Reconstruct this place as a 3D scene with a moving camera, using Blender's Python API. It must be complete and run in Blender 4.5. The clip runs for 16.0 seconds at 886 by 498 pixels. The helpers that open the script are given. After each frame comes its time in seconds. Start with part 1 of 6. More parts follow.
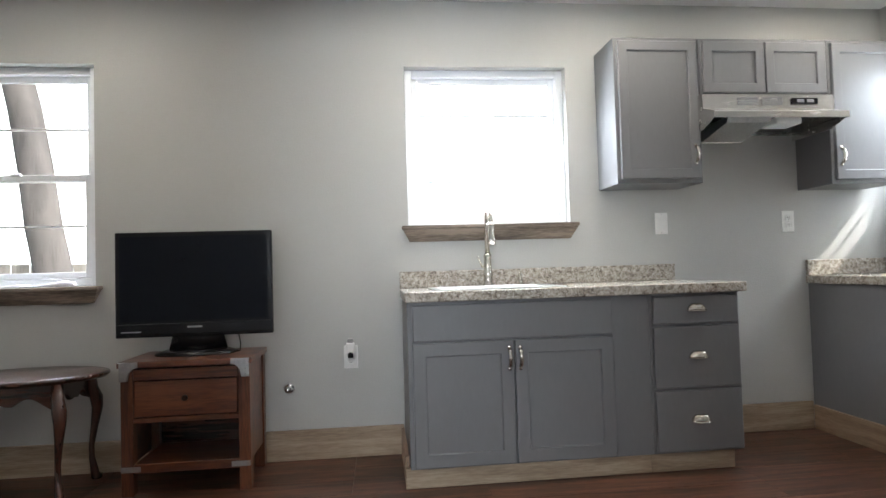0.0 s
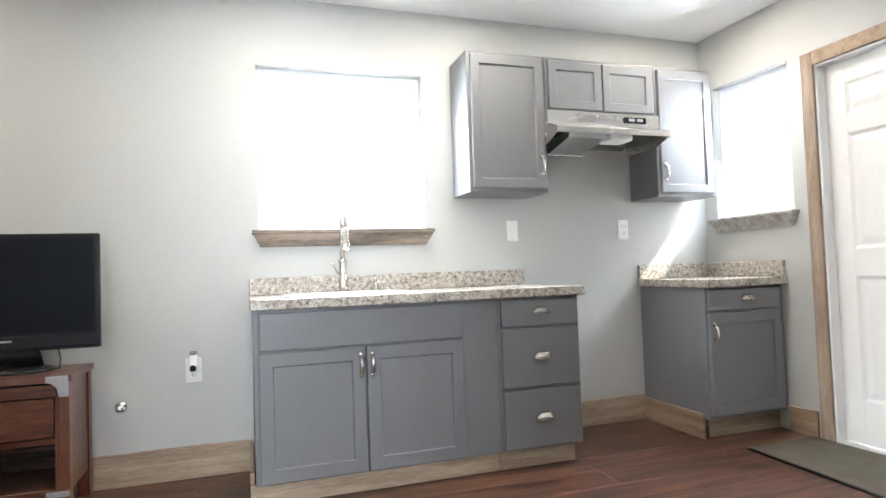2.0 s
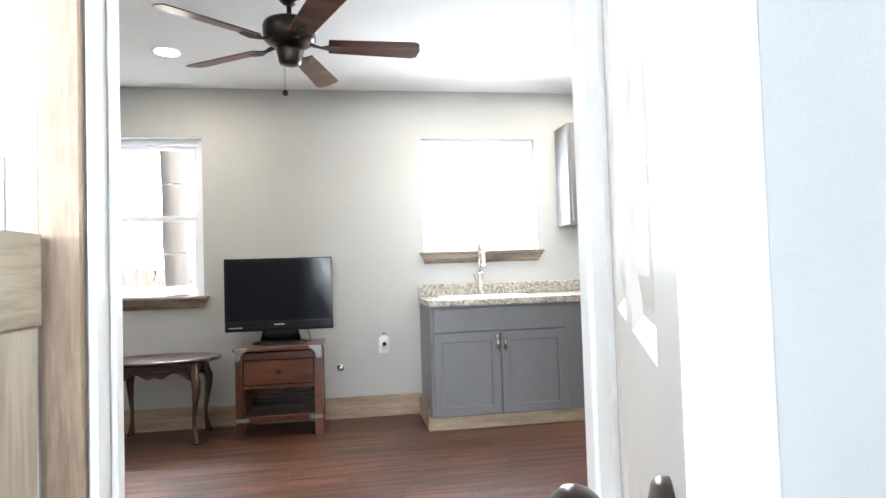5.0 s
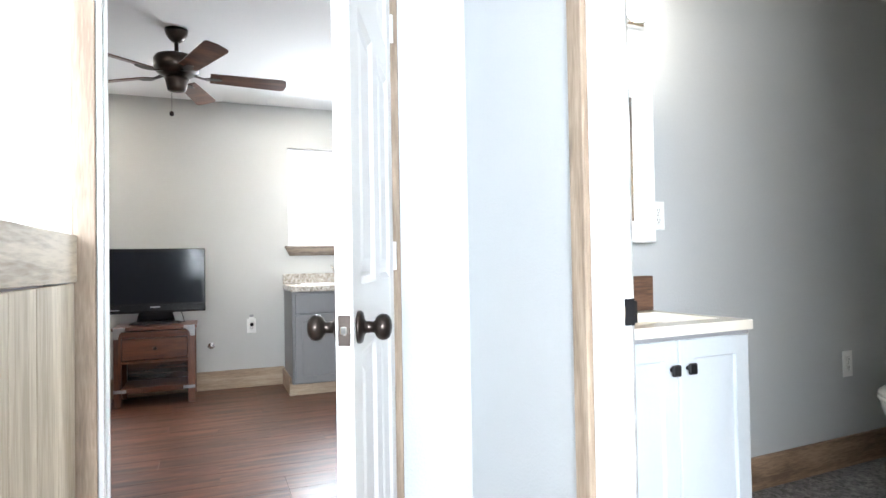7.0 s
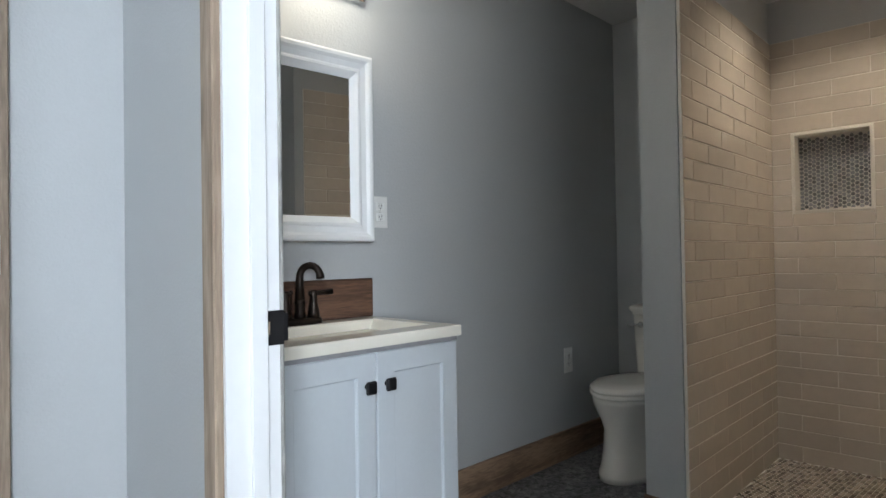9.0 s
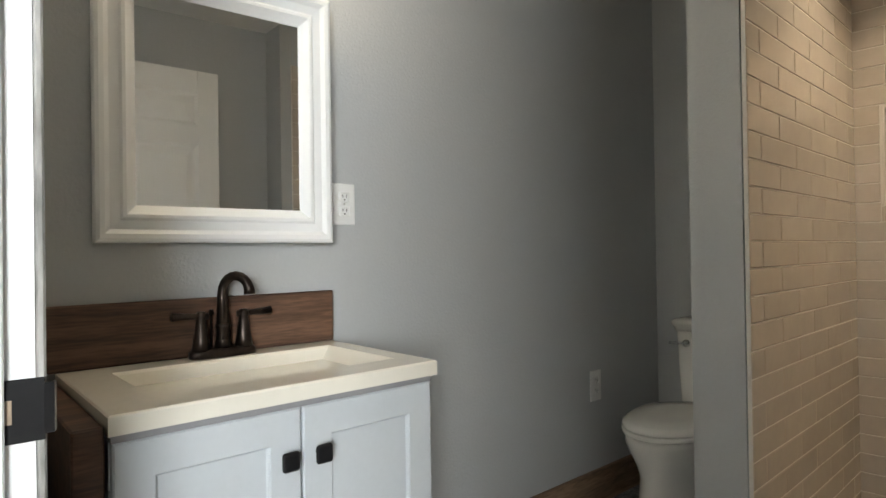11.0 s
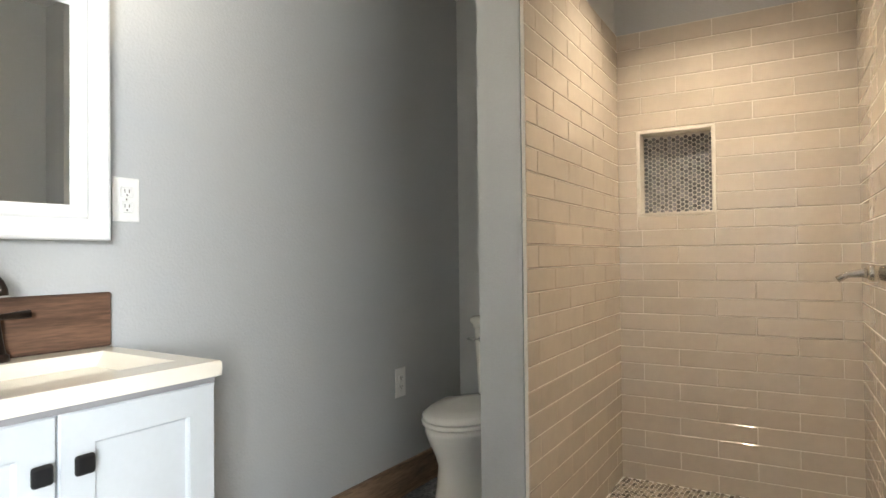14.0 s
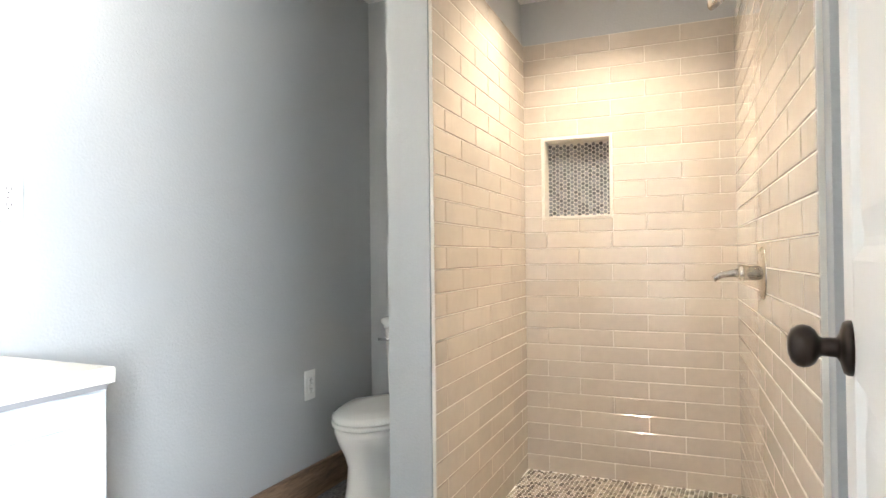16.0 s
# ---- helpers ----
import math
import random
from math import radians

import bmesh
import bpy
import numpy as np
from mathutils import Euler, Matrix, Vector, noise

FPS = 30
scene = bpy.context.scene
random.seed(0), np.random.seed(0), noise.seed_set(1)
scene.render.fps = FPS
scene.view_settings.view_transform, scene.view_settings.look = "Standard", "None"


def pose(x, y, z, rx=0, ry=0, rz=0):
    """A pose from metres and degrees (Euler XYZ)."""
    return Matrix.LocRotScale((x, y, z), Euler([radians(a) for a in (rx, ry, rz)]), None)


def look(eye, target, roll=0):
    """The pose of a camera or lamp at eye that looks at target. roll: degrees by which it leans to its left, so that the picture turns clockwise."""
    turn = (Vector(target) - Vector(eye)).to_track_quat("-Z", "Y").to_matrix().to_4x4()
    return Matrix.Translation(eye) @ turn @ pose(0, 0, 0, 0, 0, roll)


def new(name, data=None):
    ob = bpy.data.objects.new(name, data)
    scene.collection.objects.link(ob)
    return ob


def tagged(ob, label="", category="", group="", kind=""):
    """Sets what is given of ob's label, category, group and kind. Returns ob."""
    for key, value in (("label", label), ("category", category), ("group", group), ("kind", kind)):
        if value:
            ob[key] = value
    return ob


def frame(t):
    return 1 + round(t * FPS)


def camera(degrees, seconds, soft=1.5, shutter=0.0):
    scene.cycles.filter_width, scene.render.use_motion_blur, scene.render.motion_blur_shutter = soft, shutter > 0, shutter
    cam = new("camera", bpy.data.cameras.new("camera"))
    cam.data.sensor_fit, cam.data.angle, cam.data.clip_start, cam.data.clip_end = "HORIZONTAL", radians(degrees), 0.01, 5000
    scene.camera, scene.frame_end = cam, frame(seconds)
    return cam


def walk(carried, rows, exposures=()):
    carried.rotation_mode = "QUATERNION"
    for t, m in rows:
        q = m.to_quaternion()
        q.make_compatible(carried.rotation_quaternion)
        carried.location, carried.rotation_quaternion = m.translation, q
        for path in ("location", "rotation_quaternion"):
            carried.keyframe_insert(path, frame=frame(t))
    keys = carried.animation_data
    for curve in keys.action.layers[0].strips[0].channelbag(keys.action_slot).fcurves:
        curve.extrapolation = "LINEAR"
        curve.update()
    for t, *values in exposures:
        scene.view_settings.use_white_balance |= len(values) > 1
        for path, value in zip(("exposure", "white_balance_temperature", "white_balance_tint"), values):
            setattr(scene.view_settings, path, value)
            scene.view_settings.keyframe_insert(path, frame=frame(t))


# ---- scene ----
cam = camera(73.5, 16.0)

PATH = [
    (0, (-0.106, 0.408, 0.972), (0.109, 2.395, 1.04), -1.7),
    (0.5, (-0.043, 0.385, 0.954), (0.282, 2.356, 1.036), -2.0),
    (1, (-0.028, 0.4, 0.956), (0.411, 2.35, 1.043), -2.0),
    (1.5, (-0.019, 0.409, 0.972), (0.526, 2.332, 1.051), -2.0),
    (2, (-0.008, 0.409, 0.963), (0.621, 2.306, 1.041), -2.0),
    (2.5, (-0.004, 0.4, 0.956), (0.691, 2.273, 1.03), -2.0),
    (3, (-0.053, 0.345, 0.959), (0.671, 2.207, 1.04), -2.1),
    (3.5, (-0.175, 0.166, 0.993), (0.444, 2.066, 1.083), -2.3),
    (4, (-0.317, -0.153, 1.036), (0.084, 1.804, 1.128), -2.2),
    (4.2, (-0.36, -0.296, 1.062), (-0.044, 1.676, 1.147), -2.1),
    (6.3, (-0.595, -1.621, 1.082), (-0.263, 0.351, 1.129), -0.9),
    (6.5, (-0.582, -1.684, 1.08), (-0.135, 0.265, 1.121), -1.1),
    (7, (-0.574, -1.792, 1.06), (0.15, 0.072, 1.098), -1.0),
    (7.5, (-0.541, -1.837, 1.049), (0.416, -0.082, 1.086), -1.0),
    (8, (-0.499, -1.867, 1.05), (0.622, -0.211, 1.077), -0.8),
    (8.5, (-0.35, -1.798, 1.052), (0.898, -0.235, 1.079), -0.8),
    (9, (-0.142, -1.682, 1.056), (1.162, -0.166, 1.083), -0.9),
    (9.2, (-0.063, -1.641, 1.058), (1.248, -0.131, 1.086), -0.9),
    (11.3, (0.318, -1.368, 1.083), (1.528, 0.225, 1.102), -0.9),
    (11.5, (0.318, -1.388, 1.083), (1.53, 0.202, 1.11), -0.9),
    (12, (0.322, -1.421, 1.095), (1.589, 0.126, 1.111), -0.7),
    (12.5, (0.328, -1.443, 1.078), (1.691, 0.021, 1.102), -0.7),
    (13, (0.329, -1.451, 1.07), (1.796, -0.091, 1.099), -0.7),
    (13.5, (0.331, -1.468, 1.065), (1.87, -0.191, 1.092), -0.7),
    (14, (0.339, -1.472, 1.065), (1.954, -0.294, 1.092), -0.6),
    (14.5, (0.337, -1.473, 1.064), (2.023, -0.397, 1.091), -0.6),
    (15, (0.327, -1.488, 1.072), (2.063, -0.495, 1.099), -0.6),
    (15.5, (0.317, -1.514, 1.073), (2.077, -0.564, 1.094), -0.5),
    (16, (0.325, -1.512, 1.067), (2.09, -0.571, 1.094), -0.6),
]
EXPOSURES = [(0, 0.0, 6400, 10), (0.5, 0.22, 6400, 10), (1, 0.47, 6350, 10), (1.5, 0.72, 6350, 10), (2, 0.9, 6300, 10), (2.5, 1.0, 6300, 10), (3.5, 1.0, 6350, 10), (4.2, 0.93, 6400, 10), (6.3, 0.8, 6300, 10), (7, 0.85, 6300, 10), (7.5, 0.95, 6250, 9), (8, 0.3, 6150, 9), (8.5, -0.06, 6150, 9), (9, -0.48, 6150, 9), (11.5, -0.02, 7050, 9), (12.5, 0.06, 7050, 9), (13.5, 0.44, 7000, 9), (14.5, 0.98, 6600, 10), (15.2, 1.38, 6400, 10), (16, 1.55, 6300, 10)]
walk(cam, [(t, look(eye, target, roll)) for t, eye, target, roll in PATH], EXPOSURES)

# ---- world, sun and lamps ----
world = bpy.data.worlds.new("world")
scene.world = world
world.use_nodes = True
wn = world.node_tree
sky = wn.nodes.new("ShaderNodeTexSky")
sky.sky_type, sky.sun_disc = "NISHITA", False
SUN_DIR = Vector((-0.585, 0.505, -0.635)).normalized()
sky.sun_elevation = math.asin(-SUN_DIR.z)
sky.sun_rotation = math.atan2(-SUN_DIR.x, -SUN_DIR.y)
wn.links.new(sky.outputs[0], wn.nodes["Background"].inputs[0])
wn.nodes["Background"].inputs[1].default_value = 0.15


def lamp(name, kind, energy, m, color=(1, 1, 1), **sizes):
    data = bpy.data.lights.new(name, kind)
    data.energy, data.color = energy, color
    if kind == "AREA":
        data.shape = "RECTANGLE"
        data.size, data.size_y = sizes["size"], sizes["size_y"]
    elif kind == "SUN":
        data.angle = sizes["angle"]
    else:
        data.shadow_soft_size = sizes["radius"]
    ob = new(name, data)
    ob.matrix_basis = m
    return ob


lamp("sun", "SUN", 5.0, look((0, 0, 0), SUN_DIR), (1.0, 0.95, 0.86), angle=radians(0.6))
DAY = (0.86, 0.93, 1.0)
LAMPWARM = (1.0, 0.85, 0.66)
WARM = (1.0, 0.88, 0.70)
lamp("window_daylight", "AREA", 44, look((0.505, 3.70, 1.65), (0.505, 1.8, 0.7)), DAY, size=0.84, size_y=0.82)
lamp("window_daylight", "AREA", 430, look((-1.95, 4.75, 3.1), (-1.95, 2.6, 0.9)), DAY, size=1.6, size_y=1.0)
lamp("window_daylight", "AREA", 34, look((3.0, 3.2, 1.67), (1.0, 2.5, 0.5)), DAY, size=0.54, size_y=0.82)
lamp("bedroom_daylight", "AREA", 190, look((-1.36, -3.72, 1.48), (-0.6, 0.0, 1.1)), DAY, size=1.3, size_y=1.15)

# ---- own helpers ----
FRAME = Matrix()
WORLD = {}
TILT = radians(3.88)
BATH = Matrix.Translation((0, 0.0717, 0)) @ Matrix.Rotation(TILT, 4, "Z")


def in_frame(m):
    global FRAME
    FRAME = m


def part(name, bm, material, parent=None, label="", smooth=False):
    """One mesh object from a bmesh in the current frame, under a thing or a part."""
    bm.transform(FRAME)
    if parent is not None:
        bm.transform(WORLD[parent].inverted())
    me = bpy.data.meshes.new(name)
    bm.normal_update()
    bm.to_mesh(me)
    bm.free()
    if smooth:
        for p in me.polygons:
            p.use_smooth = True
    me.materials.append(material)
    ob = new(name, me)
    ob.parent = parent
    WORLD[ob] = WORLD[parent] if parent is not None else Matrix()
    if label:
        ob["label"] = label
    return ob


def thing(name, base, label, category, group="", turn=0.0):
    ob = new(name)
    ob.empty_display_size = 0.05
    m = FRAME @ pose(*base, 0, 0, turn)
    ob.matrix_basis = m
    WORLD[ob] = m
    return tagged(ob, label, category, group)


def structure(name, bm, material, label="", category=""):
    ob = part(name, bm, material)
    return tagged(ob, label, category, kind="structure")


def bx(x0, x1, y0, y1, z0, z1, b=0.0, seg=1):
    bm = bmesh.new()
    bmesh.ops.create_cube(bm, size=1)
    for v in bm.verts:
        v.co = Vector(((x0 + x1) / 2 + v.co.x * (x1 - x0), (y0 + y1) / 2 + v.co.y * (y1 - y0), (z0 + z1) / 2 + v.co.z * (z1 - z0)))
    if b:
        bmesh.ops.bevel(bm, geom=bm.edges[:], offset=b, segments=seg, profile=0.5, affect="EDGES")
    return bm


def add(bm, other, m=None):
    """Joins other into bm."""
    if m is not None:
        other.transform(m)
    me = bpy.data.meshes.new("joined")
    other.to_mesh(me)
    other.free()
    bm.from_mesh(me)
    bpy.data.meshes.remove(me)
    return bm


def lathe(profile, m=None, seg=24, sx=1.0, sy=1.0):
    """A turned shape: (radius, height) from bottom to top."""
    bm = bmesh.new()
    rings = []
    for r, z in profile:
        rings.append([bm.verts.new((r * math.cos(k * math.tau / seg) * sx, r * math.sin(k * math.tau / seg) * sy, z)) for k in range(seg)])
    for a, b in zip(rings, rings[1:]):
        for k in range(seg):
            bm.faces.new((a[k], a[(k + 1) % seg], b[(k + 1) % seg], b[k]))
    bm.faces.new(rings[0][::-1])
    bm.faces.new(rings[-1])
    if m is not None:
        bm.transform(m)
    return bm


def tube(points, radii, seg=12, flat=1.0):
    """A round bar along points; radii: one number or one for each point."""
    pts = [Vector(p) for p in points]
    if not isinstance(radii, (list, tuple)):
        radii = [radii] * len(pts)
    bm = bmesh.new()
    side = None
    rings = []
    for k, p in enumerate(pts):
        d = (pts[min(k + 1, len(pts) - 1)] - pts[max(k - 1, 0)]).normalized()
        if side is None:
            side = d.orthogonal().normalized()
        side = (side - d * side.dot(d)).normalized()
        up = d.cross(side)
        rings.append([bm.verts.new(p + (side * math.cos(a) + up * math.sin(a) * flat) * radii[k]) for a in (j * math.tau / seg for j in range(seg))])
    for a, b in zip(rings, rings[1:]):
        for k in range(seg):
            bm.faces.new((a[k], a[(k + 1) % seg], b[(k + 1) % seg], b[k]))
    bm.faces.new(rings[0][::-1])
    bm.faces.new(rings[-1])
    return bm


def prism(outline, z0, z1, b=0.0, seg=2):
    """An outline in x, y raised from z0 to z1."""
    bm = bmesh.new()
    f = bm.faces.new([bm.verts.new((x, y, z0)) for x, y in outline])
    up = bmesh.ops.extrude_face_region(bm, geom=[f])
    bmesh.ops.translate(bm, verts=[v for v in up["geom"] if isinstance(v, bmesh.types.BMVert)], vec=(0, 0, z1 - z0))
    bmesh.ops.recalc_face_normals(bm, faces=bm.faces[:])
    if b:
        top = [e for e in bm.edges if abs(e.verts[0].co.z - e.verts[1].co.z) < 1e-6]
        bmesh.ops.bevel(bm, geom=top, offset=b, segments=seg, profile=0.5, affect="EDGES")
    return bm


def loft(rings, cap=True):
    """Skin over closed rings of equally many points."""
    bm = bmesh.new()
    rows = [[bm.verts.new(p) for p in r] for r in rings]
    n = len(rows[0])
    for a, b in zip(rows, rows[1:]):
        for k in range(n):
            bm.faces.new((a[k], a[(k + 1) % n], b[(k + 1) % n], b[k]))
    if cap:
        bm.faces.new(rows[0][::-1])
        bm.faces.new(rows[-1])
    bmesh.ops.recalc_face_normals(bm, faces=bm.faces[:])
    return bm


def oval(cx, cy, rx, ry, z, n=32, power=1.0):
    out = []
    for k in range(n):
        c, s = math.cos(k * math.tau / n), math.sin(k * math.tau / n)
        out.append((cx + rx * math.copysign(abs(c) ** power, c), cy + ry * math.copysign(abs(s) ** power, s), z))
    return out


# ---- materials ----
def material(name, color, rough=0.5, metal=0.0, var=0.08, scale=3.0, fine=60.0, bump=0.05, stretch=(1, 1, 1), second=None, rand=0.0, coat=0.0, spec=0.5, bump_scale=None):
    """A surface of one colour with broad and fine variation, and relief."""
    m = bpy.data.materials.new(name)
    m.use_nodes = True
    t = m.node_tree
    n, ln = t.nodes, t.links
    bsdf = n["Principled BSDF"]
    co = n.new("ShaderNodeTexCoord")
    mp = n.new("ShaderNodeMapping")
    mp.inputs["Scale"].default_value = stretch
    ln.new(co.outputs["Object"], mp.inputs["Vector"])
    src = mp.outputs["Vector"]
    if rand:
        info = n.new("ShaderNodeObjectInfo")
        mul = n.new("ShaderNodeMath")
        mul.operation = "MULTIPLY"
        mul.inputs[1].default_value = 37.0
        ln.new(info.outputs["Random"], mul.inputs[0])
        cmb = n.new("ShaderNodeVectorMath")
        cmb.operation = "ADD"
        ln.new(mp.outputs["Vector"], cmb.inputs[0])
        ln.new(mul.outputs[0], cmb.inputs[1])
        src = cmb.outputs[0]
    big = n.new("ShaderNodeTexNoise")
    big.inputs["Scale"].default_value, big.inputs["Detail"].default_value = scale, 4
    small = n.new("ShaderNodeTexNoise")
    small.inputs["Scale"].default_value, small.inputs["Detail"].default_value = fine, 6
    ln.new(src, big.inputs["Vector"])
    ln.new(src, small.inputs["Vector"])
    mix = n.new("ShaderNodeMix")
    mix.data_type = "FLOAT"
    mix.inputs["Factor"].default_value = 0.4
    ln.new(big.outputs["Fac"], mix.inputs["A"])
    ln.new(small.outputs["Fac"], mix.inputs["B"])
    ramp = n.new("ShaderNodeValToRGB")
    lo = [c * (1 - var) for c in color]
    hi = list(second) if second else [min(1, c * (1 + var)) for c in color]
    ramp.color_ramp.elements[0].position, ramp.color_ramp.elements[0].color = 0.32, (*lo, 1)
    ramp.color_ramp.elements[1].position, ramp.color_ramp.elements[1].color = 0.68, (*hi, 1)
    ln.new(mix.outputs["Result"], ramp.inputs["Fac"])
    out = ramp.outputs["Color"]
    if rand:
        hsv = n.new("ShaderNodeHueSaturation")
        rng = n.new("ShaderNodeMapRange")
        rng.inputs["To Min"].default_value, rng.inputs["To Max"].default_value = 1 - rand, 1 + rand
        ln.new(info.outputs["Random"], rng.inputs["Value"])
        ln.new(rng.outputs[0], hsv.inputs["Value"])
        ln.new(out, hsv.inputs["Color"])
        out = hsv.outputs["Color"]
    ln.new(out, bsdf.inputs["Base Color"])
    bsdf.inputs["Metallic"].default_value = metal
    bsdf.inputs["Specular IOR Level"].default_value = spec
    bsdf.inputs["Coat Weight"].default_value = coat
    bsdf.inputs["Coat Roughness"].default_value = 0.12
    rr = n.new("ShaderNodeMapRange")
    rr.inputs["To Min"].default_value, rr.inputs["To Max"].default_value = max(0.02, rough * 0.82), min(1, rough * 1.18)
    ln.new(small.outputs["Fac"], rr.inputs["Value"])
    ln.new(rr.outputs[0], bsdf.inputs["Roughness"])
    if bump:
        bp = n.new("ShaderNodeBump")
        bp.inputs["Strength"].default_value, bp.inputs["Distance"].default_value = bump, 0.004
        if bump_scale:
            bn = n.new("ShaderNodeTexNoise")
            bn.inputs["Scale"].default_value, bn.inputs["Detail"].default_value = bump_scale, 3
            ln.new(src, bn.inputs["Vector"])
            ln.new(bn.outputs["Fac"], bp.inputs["Height"])
        else:
            ln.new(mix.outputs["Result"], bp.inputs["Height"])
        ln.new(bp.outputs["Normal"], bsdf.inputs["Normal"])
    return m


def wood(name, dark, light, along="x", rough=0.5, grain=9.0, rand=0.0, bump=0.2, knots=True, coat=0.0):
    """Wood with stretched grain and a few knots."""
    m = bpy.data.materials.new(name)
    m.use_nodes = True
    t = m.node_tree
    n, ln = t.nodes, t.links
    bsdf = n["Principled BSDF"]
    co = n.new("ShaderNodeTexCoord")
    info = n.new("ShaderNodeObjectInfo")
    mul = n.new("ShaderNodeMath")
    mul.operation = "MULTIPLY"
    mul.inputs[1].default_value = 23.0
    ln.new(info.outputs["Random"], mul.inputs[0])
    off = n.new("ShaderNodeVectorMath")
    off.operation = "ADD"
    ln.new(co.outputs["Object"], off.inputs[0])
    ln.new(mul.outputs[0], off.inputs[1])
    mp = n.new("ShaderNodeMapping")
    k = 0.09
    mp.inputs["Scale"].default_value = (k if along == "x" else 1, k if along == "y" else 1, k if along == "z" else 1)
    ln.new(off.outputs[0], mp.inputs["Vector"])
    warp = n.new("ShaderNodeTexNoise")
    warp.inputs["Scale"].default_value, warp.inputs["Detail"].default_value = 3.0, 2
    ln.new(mp.outputs["Vector"], warp.inputs["Vector"])
    push = n.new("ShaderNodeVectorMath")
    push.operation = "MULTIPLY_ADD"
    push.inputs[1].default_value = (0.16, 0.16, 0.16)
    ln.new(warp.outputs["Color"], push.inputs[0])
    ln.new(mp.outputs["Vector"], push.inputs[2])
    ring = n.new("ShaderNodeTexNoise")
    ring.inputs["Scale"].default_value, ring.inputs["Detail"].default_value, ring.inputs["Roughness"].default_value = grain, 8, 0.62
    ln.new(push.outputs[0], ring.inputs["Vector"])
    fine = n.new("ShaderNodeTexNoise")
    fine.inputs["Scale"].default_value, fine.inputs["Detail"].default_value = grain * 9, 3
    ln.new(mp.outputs["Vector"], fine.inputs["Vector"])
    mix = n.new("ShaderNodeMix")
    mix.data_type = "FLOAT"
    mix.inputs["Factor"].default_value = 0.3
    ln.new(ring.outputs["Fac"], mix.inputs["A"])
    ln.new(fine.outputs["Fac"], mix.inputs["B"])
    ramp = n.new("ShaderNodeValToRGB")
    e = ramp.color_ramp.elements
    e[0].position, e[0].color = 0.40, (*dark, 1)
    e[1].position, e[1].color = 0.60, (*light, 1)
    mid = ramp.color_ramp.elements.new(0.5)
    mid.color = (*[0.55 * a + 0.45 * b for a, b in zip(dark, light)], 1)
    ln.new(mix.outputs["Result"], ramp.inputs["Fac"])
    out = ramp.outputs["Color"]
    if knots:
        vo = n.new("ShaderNodeTexVoronoi")
        vo.inputs["Scale"].default_value = 3.2
        km = n.new("ShaderNodeMapping")
        km.inputs["Scale"].default_value = (0.45 if along == "x" else 1, 0.45 if along == "y" else 1, 0.45 if along == "z" else 1)
        ln.new(off.outputs[0], km.inputs["Vector"])
        ln.new(km.outputs["Vector"], vo.inputs["Vector"])
        kr = n.new("ShaderNodeMapRange")
        kr.inputs["From Min"].default_value, kr.inputs["From Max"].default_value = 0.03, 0.1
        kr.inputs["To Min"].default_value, kr.inputs["To Max"].default_value = 0.75, 0.0
        ln.new(vo.outputs["Distance"], kr.inputs["Value"])
        km2 = n.new("ShaderNodeMix")
        km2.data_type = "RGBA"
        km2.inputs["B"].default_value = (*[c * 0.4 for c in dark], 1)
        ln.new(kr.outputs[0], km2.inputs["Factor"])
        ln.new(out, km2.inputs["A"])
        out = km2.outputs["Result"]
    if rand:
        hsv = n.new("ShaderNodeHueSaturation")
        rng = n.new("ShaderNodeMapRange")
        rng.inputs["To Min"].default_value, rng.inputs["To Max"].default_value = 1 - rand, 1 + rand
        ln.new(info.outputs["Random"], rng.inputs["Value"])
        ln.new(rng.outputs[0], hsv.inputs["Value"])
        ln.new(out, hsv.inputs["Color"])
        out = hsv.outputs["Color"]
    ln.new(out, bsdf.inputs["Base Color"])
    bsdf.inputs["Roughness"].default_value = rough
    bsdf.inputs["Coat Weight"].default_value = coat
    bsdf.inputs["Coat Roughness"].default_value = 0.15
    bp = n.new("ShaderNodeBump")
    bp.inputs["Strength"].default_value, bp.inputs["Distance"].default_value = bump, 0.003
    ln.new(mix.outputs["Result"], bp.inputs["Height"])
    ln.new(bp.outputs["Normal"], bsdf.inputs["Normal"])
    return m


